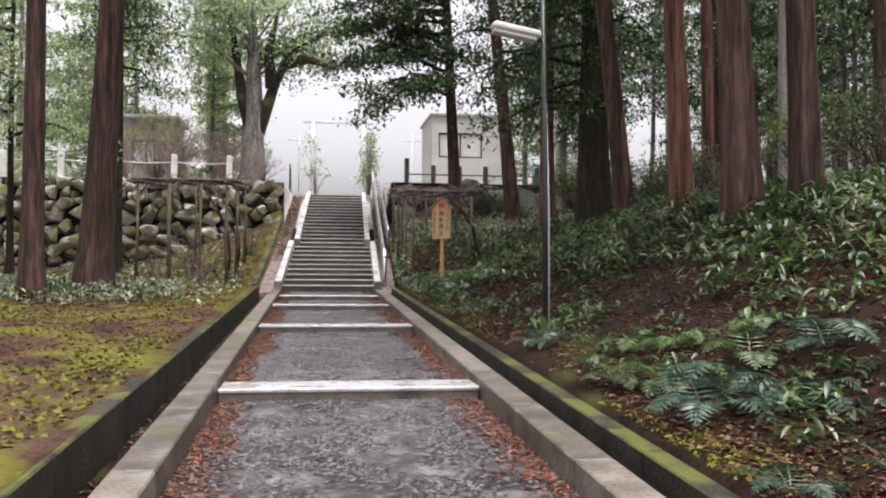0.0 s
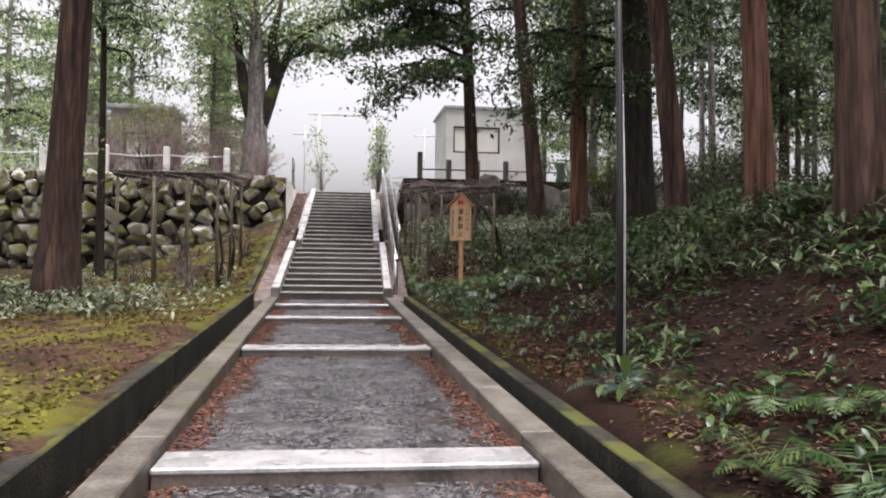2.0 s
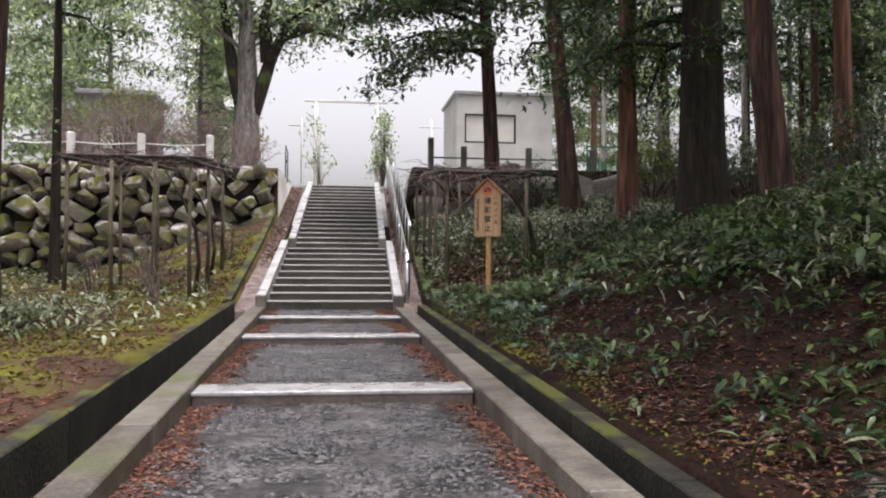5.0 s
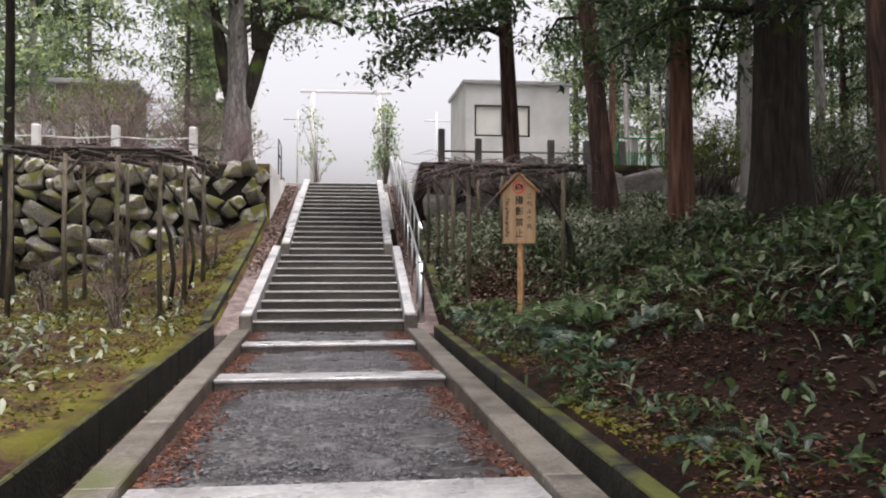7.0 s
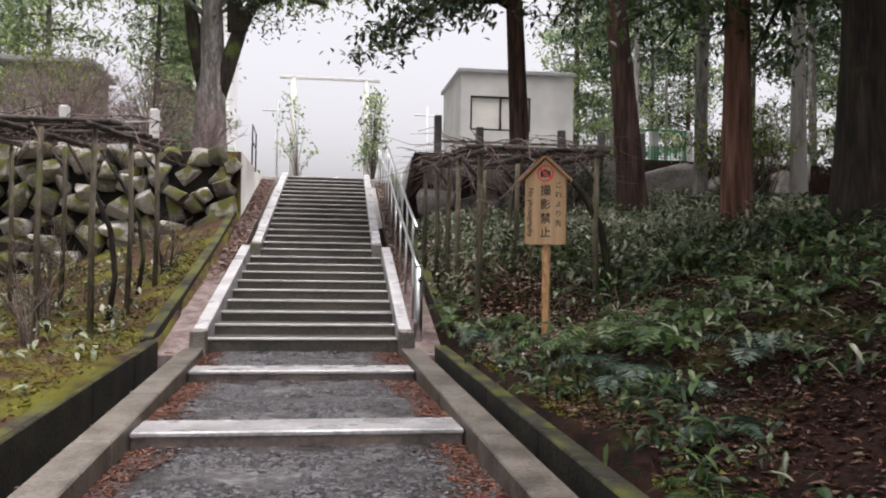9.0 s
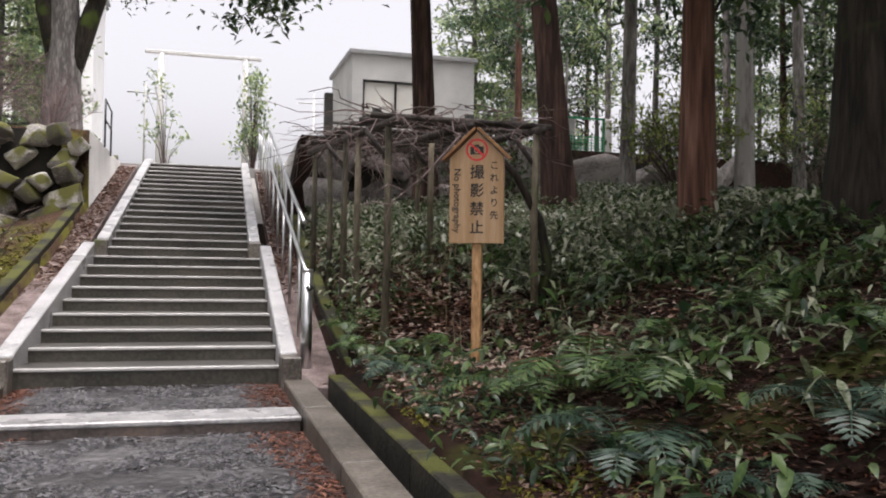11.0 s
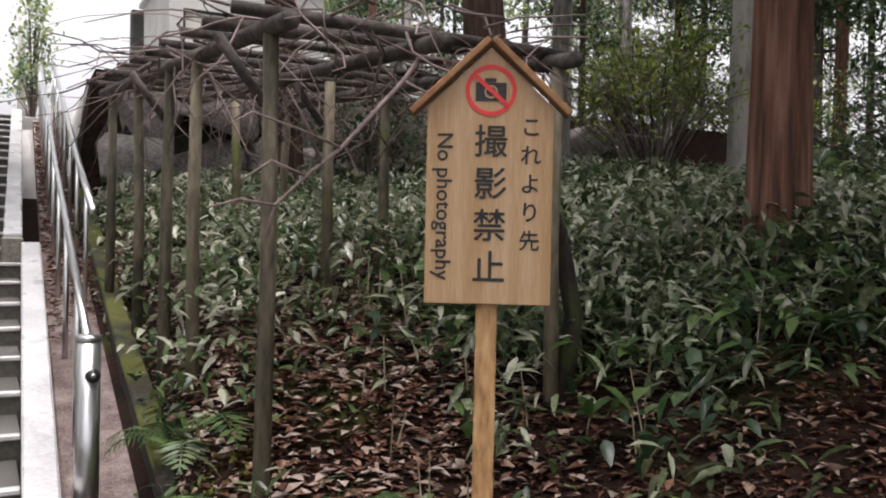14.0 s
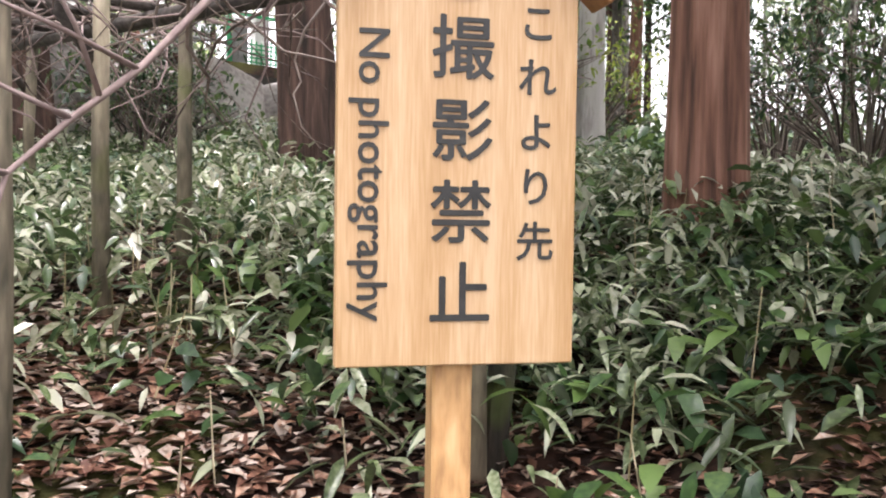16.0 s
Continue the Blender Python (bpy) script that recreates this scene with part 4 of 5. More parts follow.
trellis((2.17, 3.68, 19.6), 4.1, -0.045, 3.0, ((0.0, (0.0, 1.25, 1.9, 2.9, 3.9)), (0.62, (1.55, 3.6)), (1.0, (-0.1, 1.9, 3.9))), 71, "weathered log trellis overgrown with bare vines", 240, [(3.72, 19.5, 0.055)])
trellis((-4.8, -2.6, 20.0), 3.4, 0.06, 3.22, ((0.0, (0.0, 3.3)), (0.36, (0.0, 3.3)), (0.7, (0.1,)), (1.0, (0.0, 1.7, 3.3))), 72, "low log trellis with bare vines on the lawn", 130, [(-2.75, 21.6, 0.045), (-2.6, 22.9, 0.04)])


# ---- buildings and fittings on the terrace ----
def building(name, label, x0, x1, y0, y1, h, wall, windows, eave=0.25):
    root = tagged(empty(name, ((x0 + x1) / 2, y0, TOP_Z)), label, "building")
    cx = (x0 + x1) / 2
    w = (x1 - x0) / 2
    d = y1 - y0
    t = 0.18
    cuts = sorted(windows)
    front = []
    x = -w
    for a, b, z0, z1 in cuts:
        front += [(x, a, 0, h), (a, b, 0, z0), (a, b, z1, h)]
        x = b
    front.append((x, w, 0, h))
    for a, b, z0, z1 in front:
        part("wall_panel", box_bm(a, b, 0, t, z0 - (0.2 if z0 == 0 else 0), z1, 0), wall, root)
    part("back_wall", box_bm(-w, w, d - t, d, -0.2, h, 0), wall, root)
    part("side_wall", box_bm(-w, -w + t, t, d - t, -0.2, h, 0), wall, root)
    part("side_wall", box_bm(w - t, w, t, d - t, -0.2, h, 0), wall, root)
    bm = box_bm(-w - eave, w + eave, -eave, d + eave, h, h + 0.14, 0.02)
    part("roof", bm, M_ROOF, root, "flat grey sheet roof")
    for a, b, z0, z1 in cuts:
        win = part("window", box_bm(a + 0.05, b - 0.05, 0.1, 0.12, z0 + 0.05, z1 - 0.05, 0), M_PANE, root, "pane with a pale blind behind")
        bm = bmesh.new()
        for q in ((a, a + 0.06, z0, z1), (b - 0.06, b, z0, z1), (a, b, z0, z0 + 0.06), (a, b, z1 - 0.06, z1), ((a + b) / 2 - 0.03, (a + b) / 2 + 0.03, z0, z1)):
            box_bm(q[0], q[1], 0.03, 0.095, q[2], q[3], 0, bm)
        part("window_frame", bm, M_BLACK, win, "dark window frame")
    return root


building("pavilion", "small grey plastered hut with a dark-framed window", 4.95, 8.8, 37.2, 41.0, 4.1, M_PLASTER, [(-1.6, 0.45, 2.2, 3.35)], 0.1)
building("storehouse", "small dark grey storehouse behind the terrace shrubs", -8.3, -6.1, 34.2, 36.8, 3.1, M_SHED, [(-0.6, 0.5, 1.2, 2.2)], 0.2)
building("white_block", "tall white building behind the forked tree", -9.0, -4.6, 60.0, 66.0, 13.0, M_WHITEWALL, [(-1.2, 0.2, 5.0, 6.4), (-1.2, 0.2, 8.6, 10.0)])


def gate():
    y, z = 37.0, TOP_Z
    root = tagged(empty("gate", (0.65, y, z)), "slender pale stone gate at the top of the stairs, bleached by painted glare", "gate")
    for x in (-1.18, 1.18):
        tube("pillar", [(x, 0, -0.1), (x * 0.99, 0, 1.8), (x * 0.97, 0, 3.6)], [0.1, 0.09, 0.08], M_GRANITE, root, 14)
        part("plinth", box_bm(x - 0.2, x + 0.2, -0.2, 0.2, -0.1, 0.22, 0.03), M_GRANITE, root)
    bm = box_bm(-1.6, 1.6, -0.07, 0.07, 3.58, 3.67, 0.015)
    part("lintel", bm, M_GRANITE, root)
    rs, rng = np.random.RandomState(91), random.Random(91)
    for x, n, top in ((-1.0, 10, 2.9), (1.35, 40, 3.1)):
        shrub = tagged(empty("shrub", (0.65 + x, y - 0.6, z)), "leafy shrub growing beside the gate pillar", "shrub")
        data, cent = [], []
        for i in range(n):
            h = top * rng.uniform(0.25, 1)
            a = rng.uniform(0, 6.28)
            r = rng.uniform(0.1, 0.45) * (1.3 if n < 20 else 1)
            tip = (math.cos(a) * r, math.sin(a) * r, h)
            data.append(tube_data([(0, 0, -0.05), (tip[0] * 0.3, tip[1] * 0.3, h * 0.6), tip], [0.02, 0.012, 0.004], 5))
            cent.append(np.array(tip) + rs.normal(0, 1, (26, 3)) * np.array([0.14, 0.14, 0.16]))
        v, f = join(data)
        obj("stem_growth", v, f, M_TWIG, shrub)["kind"] = "stuff"
        v, f = leaves_data(np.concatenate(cent), 0.13, rs, 0.5)
        np_obj("foliage", v, f, M_PALE, shrub)["kind"] = "stuff"


gate()


def bare_pole(x, y, h, r, label):
    root = tagged(empty("utility_pole", (x, y, TOP_Z)), label, "pole")
    tube("pole", [(0, 0, -0.2), (0, 0, h)], [r, r * 0.8], M_ALU, root, 10)
    tube("crossarm", [(-0.6, 0, h - 0.4), (0.6, 0, h - 0.4)], 0.03, M_ALU, root, 6)


bare_pole(-1.25, 44.0, 4.2, 0.05, "thin pale pole beyond the gate")
bare_pole(5.0, 46.0, 4.6, 0.05, "thin pale pole beside the hut")


def stone_fence():
    root = tagged(empty("stone_fence", (0, 28.9, TOP_Z)), "pale granite post fence along the terrace edge", "fence")
    for i in range(7):
        x = -3.4 - 1.9 * i
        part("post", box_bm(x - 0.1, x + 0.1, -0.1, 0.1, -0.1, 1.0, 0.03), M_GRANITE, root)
        if i:
            for z in (0.72,):
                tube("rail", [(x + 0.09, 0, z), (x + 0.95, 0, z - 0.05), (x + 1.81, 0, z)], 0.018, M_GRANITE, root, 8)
    root = tagged(empty("post_fence", (0, 28.0, TOP_Z)), "row of short dark stone posts above the rocks", "fence")
    for i in range(6):
        x = 2.85 + 0.95 * i
        h = 0.95 if i == 0 else 0.72
        part("post", box_bm(x - 0.08, x + 0.08, -0.08, 0.08, -0.1, h, 0.015), M_DARKPOST, root)
    tube("rail", [(2.85, 0.1, 0.4), (7.6, 0.1, 0.4)], 0.025, M_DARKPOST, root, 6)
    root = tagged(empty("net_fence", (0, 28.2, TOP_Z - 0.1)), "pale posts with a green net panel between", "fence")
    for x in (8.0, 8.85, 9.9):
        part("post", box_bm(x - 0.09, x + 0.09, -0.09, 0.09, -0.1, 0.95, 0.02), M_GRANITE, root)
    bm = bmesh.new()
    for q in ((7.45, 7.49, 0, 0.95), (8.7, 8.74, 0, 0.95), (7.45, 8.74, 0.9, 0.94), (7.45, 8.74, 0.05, 0.09)):
        box_bm(q[0], q[1], -0.14, -0.1, q[2], q[3], 0, bm)
    for i in range(16):
        x = 7.5 + i * 0.077
        box_bm(x, x + 0.02, -0.13, -0.12, 0.09, 0.6 - 0.02 * (i % 4), 0, bm)
    for i in range(8):
        box_bm(7.49, 8.7, -0.118, -0.112, 0.1 + i * 0.06, 0.12 + i * 0.06, 0, bm)
    part("net_panel", bm, M_GREEN, root, "green net in a green frame")
    root = tagged(empty("railing", (-1.3, 29.6, TOP_Z)), "small dark metal railing beside the wall end", "railing")
    for y in (0.0, 1.4):
        tube("rail_post", [(0, y, -0.1), (0, y, 0.85)], 0.02, M_BLACK, root, 8)
    for z in (0.45, 0.84):
        tube("rail", [(0, 0, z), (0, 1.4, z)], 0.018, M_BLACK, root, 8)


stone_fence()


# ---- shrubs and saplings ----
def twig_shrub(at, height, width, n, material, seed, label, leaf=None, name="bare_shrub"):
    rng, rs = random.Random(seed), np.random.RandomState(seed)
    root = tagged(empty(name, at), label, "shrub")
    datas, tips = [], []
    for i in range(n):
        a, r = rng.uniform(0, 6.28), width * math.sqrt(rng.random())
        h = height * rng.uniform(0.5, 1) * (1 - 0.4 * (r / width) ** 2)
        tip = Vector((math.cos(a) * r, math.sin(a) * r, h))
        mid = Vector((tip.x * 0.35 + rng.gauss(0, 0.06), tip.y * 0.35 + rng.gauss(0, 0.06), h * 0.5))
        datas.append(tube_data([(rng.gauss(0, 0.05), rng.gauss(0, 0.05), -0.1), mid, tip], [0.016, 0.009, 0.003], 5))
        for k in range(5):
            u = rng.uniform(0.4, 1)
            p = mid.lerp(tip, u)
            q = p + Vector((rng.gauss(0, 0.22), rng.gauss(0, 0.22), rng.uniform(0.02, 0.3)))
            datas.append(tube_data([p, q], [0.006, 0.002], 4))
            tips.append(q)
    v, f = join(datas)
    obj("twig_growth", v, f, material, root)["kind"] = "stuff"
    if leaf:
        c = np.concatenate([np.array(t) + rs.normal(0, 0.07, (5, 3)) for t in tips])
        v, f = leaves_data(c, 0.09, rs, 0.5)
        np_obj("foliage", v, f, leaf, root)["kind"] = "stuff"
    return root


for i, (x, y, h, w, n) in enumerate(((-3.6, 29.6, 2.6, 1.3, 90), (-5.4, 29.9, 3.0, 1.6, 110), (-7.4, 30.0, 2.4, 1.3, 90), (-2.4, 30.4, 1.6, 0.9, 50))):
    twig_shrub((x, y, TOP_Z), h, w, n, M_TWIGPALE, 100 + i, "bare pinkish-grey twiggy shrub on the terrace")
twig_shrub((-6.3, 31.2, TOP_Z), 3.6, 1.6, 80, M_TWIG, 108, "yellow-green leafy shrub on the terrace", M_YOUNG, "leafy_shrub")
for i, (x, y, h, w, n) in enumerate(((-3.0, 19.0, 1.3, 0.45, 12), (-3.7, 22.0, 1.6, 0.7, 22), (-2.4, 24.4, 1.3, 0.6, 18), (-4.6, 21.0, 1.1, 0.5, 14))):
    twig_shrub((x, y, ground_z(x, y)), h, w, n, M_TWIG, 120 + i, "bare crooked sapling near the lawn trellis")
for i, (x, y, h, w) in enumerate(((7.6, 23.2, 2.3, 1.0), (8.6, 20.2, 2.0, 1.2), (8.2, 16.2, 2.0, 1.2), (9.0, 12.6, 2.2, 1.3), (8.4, 9.4, 1.9, 1.2), (7.6, 6.2, 1.7, 1.1), (9.2, 25.4, 2.4, 1.2), (10.8, 22.0, 2.6, 1.4), (11.0, 17.4, 2.6, 1.4), (11.4, 13.0, 2.6, 1.4), (10.6, 8.0, 2.4, 1.4), (5.2, 25.6, 1.5, 0.8), (12.5, 26.0, 2.8, 1.5), (8.5, 3.6, 1.8, 1.2))):
    twig_shrub((x, y, ground_z(x, y)), h, w, 60, M_TWIG, 140 + i, "evergreen understorey shrub among the trees", M_BROAD if i % 3 else M_YOUNG, "understorey_shrub")


# ---- ferns ----
def frond_data(length, rng, rise, az):
    v, f = [], []
    d = Vector((math.cos(az), math.sin(az), 0))
    side = Vector((-d.y, d.x, 0))
    n = 17
    spine = []
    for i in range(n + 1):
        t = i / n
        spine.append(d * (length * 0.86 * t) + Vector((0, 0, length * (rise * t - 0.62 * rise * t * t - 0.22 * t ** 3))))
    for a, b in zip(spine, spine[1:]):
        k = len(v)
        v += [a - side * 0.004, a + side * 0.004, b + side * 0.003, b - side * 0.003]
        f += [(k, k + 1, k + 2), (k, k + 2, k + 3)]
    for i in range(2, n + 1):
        t = i / n
        w = length * 0.27 * math.sin(math.pi * min(1, 0.16 + t * 0.82)) ** 0.8
        p = spine[i]
        ax = (spine[i] - spine[i - 1]).normalized()
        th = length / n * 0.62
        for s in (-1, 1):
            tip = p + side * (s * w) + ax * (w * 0.35) - Vector((0, 0, w * rng.uniform(0.1, 0.3)))
            m = p.lerp(tip, 0.4)
            k = len(v)
            v += [p, m - ax * th * 0.55 + Vector((0, 0, 0.008)), tip, m + ax * th * 0.5]
            f += [(k, k + 1, k + 2), (k, k + 2, k + 3)]
    return v, f


def fern(at, size, n, seed, material, label):
    rng = random.Random(seed)
    root = tagged(empty("fern", at), label, "fern", group="ferns on the bank")
    for i in range(n):
        v, f = frond_data(size * rng.uniform(0.7, 1.1), rng, rng.uniform(0.55, 1.25), 2 * math.pi * i / n + rng.uniform(-0.4, 0.4))
        obj("frond", v, f, material, root)
    return root


BLUE, FRESH = "blue-green fern with arching fronds on the bank", "fresh green fern with feathery fronds on the bank"
for i, (x, y, s, n, blue) in enumerate((
        (2.2, 2.4, 0.66, 9, 1), (2.6, 2.85, 0.7, 9, 1), (3.0, 3.3, 0.66, 9, 0), (2.4, 3.4, 0.62, 8, 0), (2.1, 3.8, 0.52, 7, 0), (2.75, 2.2, 0.64, 8, 1), (3.3, 2.8, 0.68, 9, 1), (3.3, 3.8, 0.55, 8, 0),
        (1.98, 0.95, 0.42, 7, 1), (2.4, 0.55, 0.42, 7, 0), (2.08, 6.15, 0.5, 8, 1), (3.0, 5.4, 0.25, 6, 0), (2.95, 16.75, 0.95, 9, 0), (2.6, 17.0, 0.7, 8, 0), (2.5, 15.3, 0.7, 9, 1), (3.1, 15.8, 0.7, 8, 0), (3.25, 14.6, 0.6, 8, 1), (2.7, 14.4, 0.45, 7, 1),
        (3.7, 17.0, 0.55, 8, 0), (4.2, 15.4, 0.5, 8, 0), (2.12, 18.7, 0.6, 9, 1), (2.0, 20.4, 0.65, 9, 0), (1.98, 19.7, 0.55, 8, 0), (2.4, 19.25, 0.5, 8, 0), (2.62, 4.75, 0.5, 8, 0), (2.85, 4.3, 0.5, 8, 0), (2.05, 17.2, 0.35, 7, 1), (2.3, 19.1, 0.42, 7, 0), (4.1, 16.2, 0.6, 7, 0), (2.0, 12.6, 0.4, 7, 0), (2.4, 13.4, 0.42, 7, 1), (2.15, 11.0, 0.35, 6, 1), (4.6, 12.2, 0.6, 8, 0), (5.4, 14.0, 0.6, 8, 0))):
    fern((x, y, ground_z(x, y) - 0.02), s, n, 200 + i, M_FERNBLUE if blue else M_FERN, BLUE if blue else FRESH)


# ---- ground cover: undergrowth, litter, moss ----
def scatter(n, rs, x0, x1, y0, y1, keep):
    out = []
    while len(out) < n:
        x, y = rs.uniform(x0, x1), rs.uniform(y0, y1)
        if rs.uniform() < keep(x, y):
            out.append((x, y))
    return out


def bank_density(x, y):
    u = x - axis(y)
    if u < 1.95 or y > 26.7:
        return 0.0
    edge = 2.7 if 13.5 < y < 27 else 4.2 if y < 9 else 3.7
    patch = 0.5 + 0.9 * noise.noise((x * 0.6, y * 0.6, 5.0))
    near = smooth(edge - 0.3, edge + 1.3, u)
    if 13.5 < y < 18.5 and u < 5.2:
        near *= 0.3
    if 18.6 < y < 20.2 and u < 3.2:
        near *= 0.5
    return max(0.02, min(1.0, near * (0.05 + 1.25 * patch)))


def undergrowth(name, n, seed, size, aspect, height, per, material, label, area, keep, flat=0.55, droop=0.25, stems=True):
    rs = np.random.RandomState(seed)
    cent = []
    for x, y in scatter(n, rs, *area, keep):
        z = ground_z(x, y)
        h = height * rs.uniform(0.35, 1.1)
        c = rs.normal(0, 1, (per, 3)) * np.array([0.12, 0.12, 0.0])
        c[:, 2] = h * np.sqrt(rs.uniform(0.05, 1, per))
        cent.append(c + np.array([x, y, z]))
    v, f = blades_data(np.concatenate(cent), size, rs, aspect, flat=flat, droop=droop)
    return tagged(np_obj(name, v, f, material), label, "undergrowth", kind="stuff")


undergrowth("bamboo_grass", 7000, 301, 0.16, 0.22, 0.27, 8, M_SASA, "bamboo grass covering the bank, its leaf sheen painted grey-green", (1.95, 13.0, -4.0, 26.8), bank_density)
undergrowth("broadleaf_undergrowth", 2800, 302, 0.12, 0.48, 0.33, 8, M_BROAD, "glossy dark low evergreen plants on the bank", (2.0, 13.0, -4.0, 26.8), bank_density)
undergrowth("shiny_undergrowth", 2300, 306, 0.12, 0.36, 0.42, 9, M_GLOSS, "shiny evergreen plants below and beside the trellis", (1.95, 7.5, 18.9, 26.6), lambda x, y: smooth(1.9, 2.2, x - axis(y)) * smooth(19.6, 21.0, y + 0.5 * max(0.0, x - 3)) * max(0.08, 0.6 + 0.9 * noise.noise((x * 0.8, y * 0.8, 77.0))))
undergrowth("light_undergrowth", 1300, 303, 0.15, 0.45, 0.35, 7, M_FERN, "fresh green low plants on the bank", (1.95, 9.0, -4.0, 26.8), bank_density)
undergrowth("lawn_undergrowth", 900, 304, 0.12, 0.4, 0.25, 7, M_SASA, "pale grey-green low plants round the tree on the lawn", (-8.5, -2.2, 11.5, 27.6), lambda x, y: (0.12 + 0.75 * smooth(18.5, 15.0, y) * smooth(-3.0, -4.2, x)) * smooth(-8.5, -7.0, x) * smooth(11.5, 13.5, y) * max(0.05, 0.5 + noise.noise((x * 0.8, y * 0.8, 1))))
undergrowth("woodland_undergrowth", 3500, 305, 0.3, 0.4, 1.0, 8, M_BROAD, "dense evergreen undergrowth deep in the woods", (12.5, 34.0, -6.0, 48.0), lambda x, y: 0.8)


def litter(name, n, seed, size, material, label, area, keep, category, flat=0.93, lift=0.012, aspect=0.5):
    rs = np.random.RandomState(seed)
    c = np.array([(x, y, ground_z(x, y) + lift) for x, y in scatter(n, rs, *area, keep)])
    v, f = leaves_data(c, size, rs, aspect, flat=flat, spread=0.6)
    return tagged(np_obj(name, v, f, material), label, category, kind="stuff")


litter("fallen_leaves", 48000, 311, 0.055, M_LITTER, "damp brown fallen leaves strewn over the bank", (1.9, 7.5, -4.0, 26.8), lambda x, y: (0.35 if y < 13 else 0.95) if x < 5 else 0.3, "leaf litter", 0.88, 0.02)
litter("fallen_leaves", 14000, 312, 0.035, M_LITTER, "damp brown fallen leaves strewn over the lawn", (-9.0, -1.95, -4.0, 27.6), lambda x, y: 0.25 + 0.6 * smooth(10, 18, y), "leaf litter", 0.88, 0.02)
litter("fallen_leaves", 15000, 315, 0.075, M_DRYLEAF, "dry tan fallen leaves under and before the trellis", (1.9, 6.0, 15.0, 26.0), lambda x, y: smooth(16.5, 18.5, y) * (1 - 0.75 * smooth(3.0, 4.0, x)) * max(0.1, 0.6 + 0.8 * noise.noise((x * 0.7, y * 0.7, 55.0))), "leaf litter", 0.8, 0.03)
litter("gutter_leaves", 2600, 313, 0.06, M_LITTER, "wet leaves lying in the gutters", (-1.74, 2.1, -4.0, 33.0), lambda x, y: 1.0 if 1.46 < abs(x - axis(y)) < 1.73 else 0.0, "leaf litter", 0.85, 0.02)
litter("moss_tufts", 26000, 314, 0.05, M_MOSS, "yellow-green moss cushions on the lawn", (-8.0, -1.9, -4.0, 27.0), lambda x, y: max(0.0, 0.35 + 1.6 * noise.noise((x * 0.8, y * 0.5, 9.0)) + 0.3 * smooth(-3.0, -2.0, x)), "moss", 0.45, 0.008, 0.8)


def path_z(y):
    for i in range(len(SLEEPERS) - 1, -1, -1):
        if y >= SLEEPERS[i][0]:
            y0, z0 = SLEEPERS[i]
            y1, z1 = (SLEEPERS + [(STAIR0, BASE + 0.08)])[i + 1]
            return z0 + (z1 - 0.1 - z0) * max(0.0, y - y0 - 0.47) / (y1 - y0 - 0.47)
    return -0.5 + 0.4 * (y + 8.13) / 13.13


def on_path(name, n, seed, size, material, label, category, edge):
    rs = np.random.RandomState(seed)
    c = []
    while len(c) < n:
        y, x = rs.uniform(-2.5, 19.9), rs.uniform(-1.19, 1.19)
        if any(a - 0.03 < y < a + 0.52 for a, b in SLEEPERS):
            continue
        patch = noise.noise((x * 0.9, y * 0.9, 20.0))
        if not edge and rs.uniform() > 0.5 + 1.6 * noise.noise((x * 2.3, y * 2.3, 61.0)):
            continue
        if edge and rs.uniform() > smooth(0.78 - 0.25 * patch, 1.15, abs(x)):
            continue
        c.append((x, y, path_z(y) - 0.004 - 0.025 * max(0, abs(x) - 0.95) / 0.25))
    c = np.array(c)
    if edge:
        v, f = leaves_data(c + np.array([0, 0, 0.008]), size, rs, 0.3, flat=0.9, spread=0.7)
    else:
        # low five-sided pebbles
        m = len(c)
        r = size * rs.uniform(0.5, 1.4, m)
        a = rs.uniform(0, 6.28, m)[:, None] + np.arange(5) * 2 * math.pi / 5
        rim = np.stack([c[:, 0:1] + np.cos(a) * r[:, None], c[:, 1:2] + np.sin(a) * r[:, None] * 0.8, np.repeat(c[:, 2:3] - 0.003, 5, 1)], 2)
        top = c.copy()
        top[:, 2] += r * 0.4
        v = np.concatenate([rim, top[:, None, :]], 1).reshape(-1, 3)
        b = np.arange(m)[:, None] * 6
        f = np.concatenate([np.concatenate([b + k, b + (k + 1) % 5, b + 5], 1) for k in range(5)])
    tagged(np_obj(name, v, f, material), label, category, kind="stuff")


on_path("pebbles", 34000, 321, 0.016, M_PEBBLE, "wet grey pebbles set in the path's surface", "gravel", False)
on_path("needle_litter", 17000, 322, 0.045, M_RUST, "rust-brown needles gathered along the path's edges", "leaf litter", True)
rs_drain = np.random.RandomState(323)
drain = []
for i in range(7000):
    side, y = rs_drain.choice((-1, 1)), rs_drain.uniform(19.7, 33.0)
    drain.append((axis(y) + side * rs_drain.uniform(1.39, 1.78), y, stair_z(y) - 0.005))
v, f = leaves_data(np.array(drain), 0.07, rs_drain, 0.5, flat=0.88, spread=0.6)
tagged(np_obj("drain_leaves", v, f, M_DRYLEAF), "damp leaves lying in the stair drains", "leaf litter", kind="stuff")


undergrowth("creeping_undergrowth", 1300, 331, 0.11, 0.42, 0.16, 8, M_BROAD, "dark creeping plants over the lower bank", (2.3, 7.5, -4.0, 19.0), lambda x, y: max(0.0, 0.25 + 1.1 * noise.noise((x * 0.9, y * 0.9, 31.0)) + 0.25 * smooth(3.0, 5.0, x)))
branch = tagged(empty("bare_branch"), "pale bare branch hanging out from the trellis", "branch")
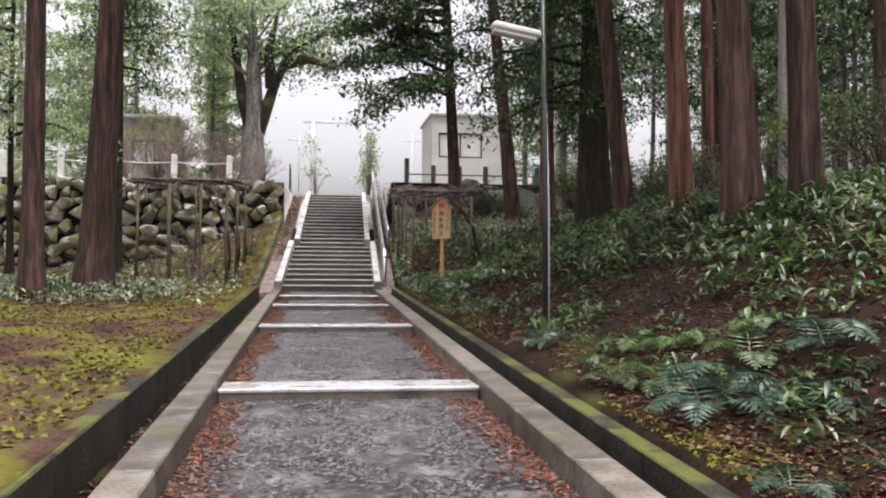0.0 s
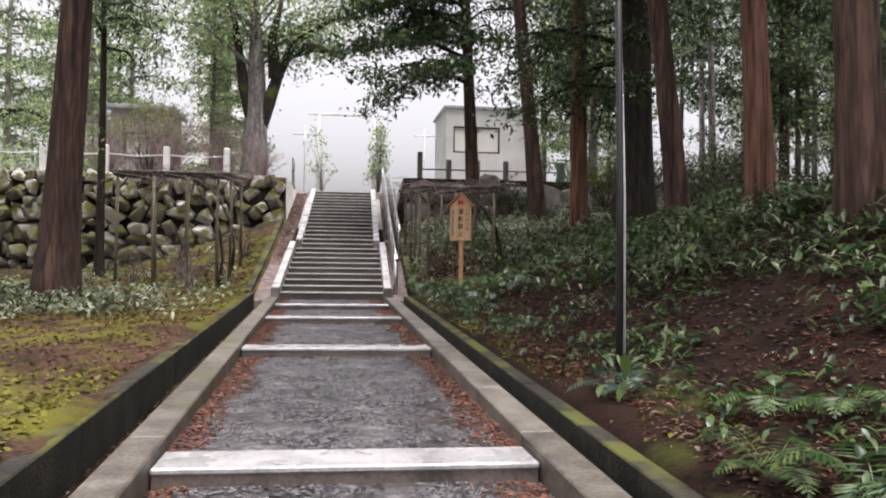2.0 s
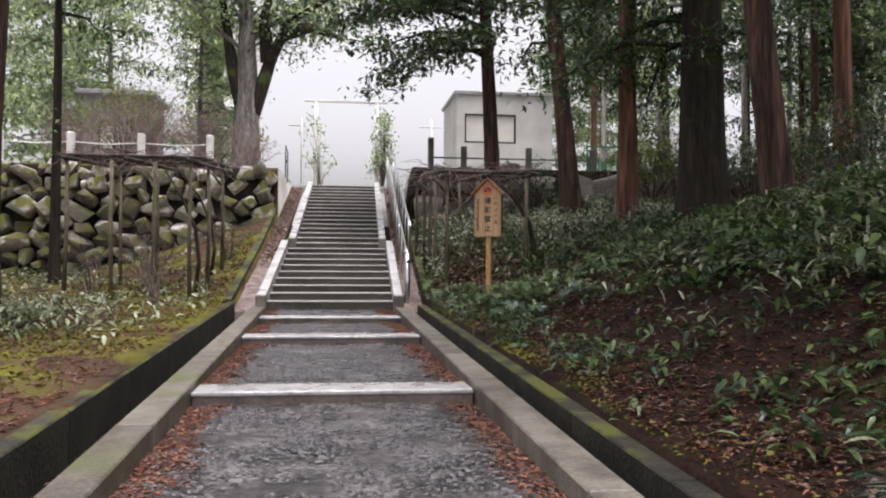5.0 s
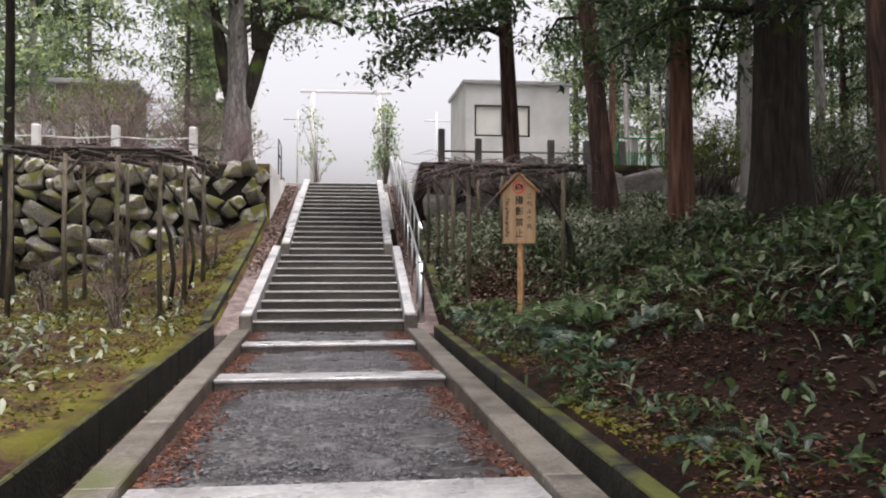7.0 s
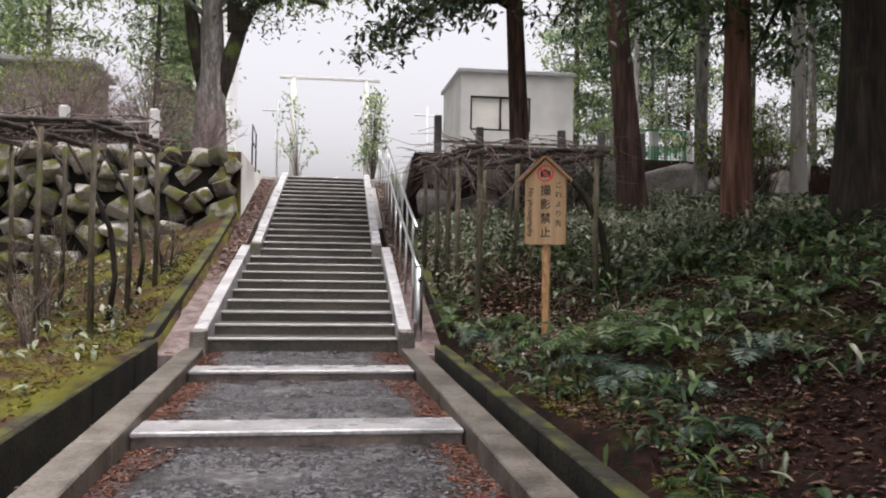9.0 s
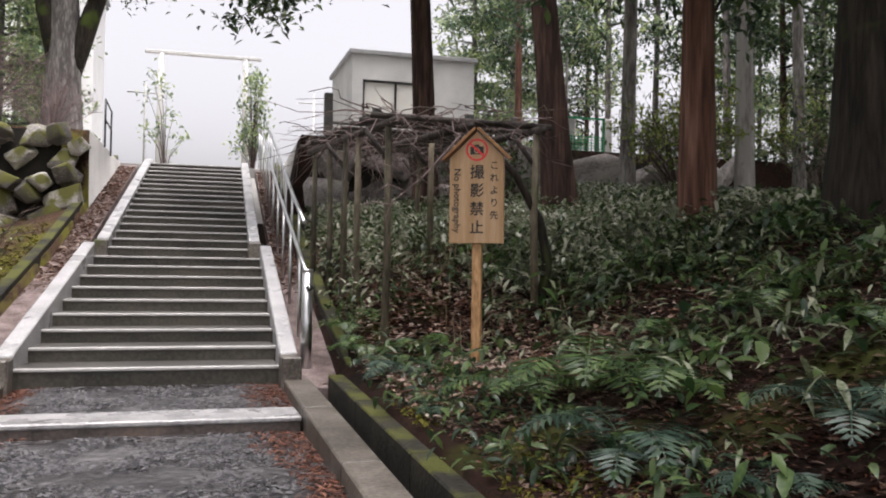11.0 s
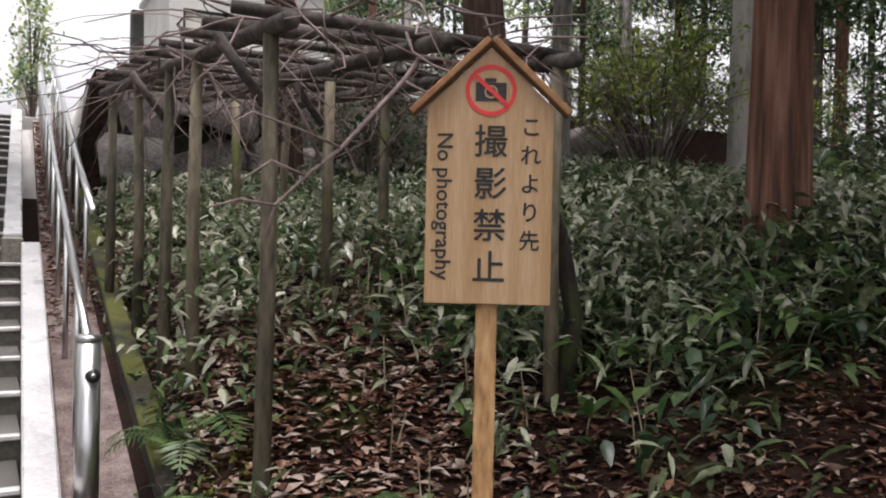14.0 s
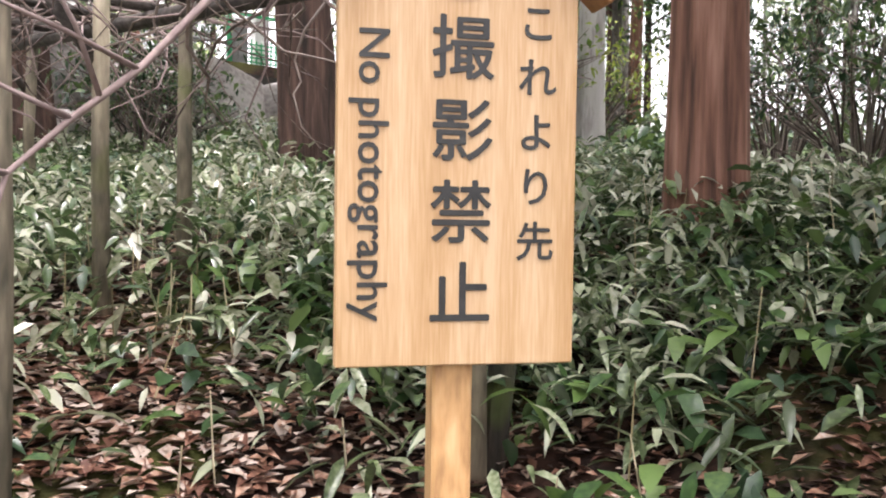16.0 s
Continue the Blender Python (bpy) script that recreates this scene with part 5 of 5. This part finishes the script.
tube("stem", [(2.95, 19.62, 3.0), (2.8, 19.52, 2.84), (2.5, 19.55, 2.5), (2.33, 19.55, 2.36), (2.17, 19.5, 2.22), (2.12, 19.5, 2.05)], [0.014, 0.012, 0.01, 0.009, 0.007, 0.004], M_TWIGPALE, branch, 7)
for pts in ([(2.5, 19.55, 2.5), (2.3, 19.5, 2.56), (2.05, 19.45, 2.62), (1.85, 19.4, 2.5)], [(2.33, 19.55, 2.36), (2.15, 19.5, 2.42), (1.98, 19.45, 2.3)], [(2.8, 19.52, 2.84), (2.95, 19.4, 2.74), (3.05, 19.3, 2.62)], [(2.17, 19.5, 2.22), (2.0, 19.45, 2.24), (1.86, 19.42, 2.2)], [(2.4, 19.55, 2.42), (2.32, 19.5, 2.58), (2.2, 19.45, 2.74)]):
    tube("twig", pts, [0.008 - 0.0018 * i for i in range(len(pts))], M_TWIGPALE, branch, 6)

litter("rust_needles", 22000, 341, 0.05, M_RUST, "rust-red cedar needles strewn over the lower bank", (1.85, 6.0, -4.0, 19.5), lambda x, y: max(0.0, 0.3 + 1.3 * noise.noise((x * 0.7, y * 0.7, 41.0)) + 0.35 * smooth(3.6, 2.2, x)), "needle litter", 0.9, 0.016, 0.25)
litter("rust_needles", 16000, 342, 0.05, M_RUST, "rust-red cedar needles strewn over the lawn", (-7.0, -1.9, -4.0, 20.0), lambda x, y: max(0.0, 0.2 - 1.6 * noise.noise((x * 0.8, y * 0.5, 9.0))), "needle litter", 0.9, 0.016, 0.25)
undergrowth("edge_undergrowth", 260, 332, 0.1, 0.36, 0.16, 7, M_BROAD, "small low plants crowding the gutter edge", (1.8, 2.6, 7.0, 26.0), lambda x, y: smooth(1.8, 1.95, x - axis(y)) * max(0.0, 0.45 + 1.2 * noise.noise((x * 1.3, y * 1.3, 83.0))) * smooth(7.0, 12.0, y))
litter("moss_tufts", 5000, 316, 0.04, M_MOSS, "yellow-green moss along the gutter edge of the bank", (1.8, 2.5, -4.0, 20.0), lambda x, y: max(0.0, 0.3 + 1.5 * noise.noise((x * 1.2, y * 0.6, 19.0))) * smooth(2.5, 1.9, x), "moss", 0.45, 0.006, 0.8)


def stalks(name, n, seed, area, keep, material, label):
    """Thin leaning three-sided stalks."""
    rs = np.random.RandomState(seed)
    foot = np.array([(x, y, ground_z(x, y) - 0.02) for x, y in scatter(n, rs, *area, keep)])
    h = rs.uniform(0.18, 0.45, n)
    tip = foot + np.stack([rs.normal(0, 0.13, n) * h, rs.normal(0, 0.13, n) * h, h], 1)
    a = rs.uniform(0, 6.28, n)[:, None] + np.arange(3) * 2.094
    ring = np.stack([np.cos(a), np.sin(a), a * 0], 2)
    v = np.concatenate([foot[:, None] + ring * 0.005, tip[:, None] + ring * 0.003], 1).reshape(-1, 3)
    b = np.arange(n)[:, None] * 6
    f = np.concatenate([b + np.array([q]) for k in range(3) for q in ((k, (k + 1) % 3, 3 + k), ((k + 1) % 3, 3 + (k + 1) % 3, 3 + k))])
    return tagged(np_obj(name, v, f, material), label, "undergrowth", kind="stuff")


stalks("dry_stalks", 480, 333, (2.2, 8.0, 18.8, 26.5), lambda x, y: smooth(2.2, 3.0, x) * max(0.05, 0.5 + noise.noise((x, y, 91.0))), M_STALK, "thin tan stalks of bamboo grass on the bank")
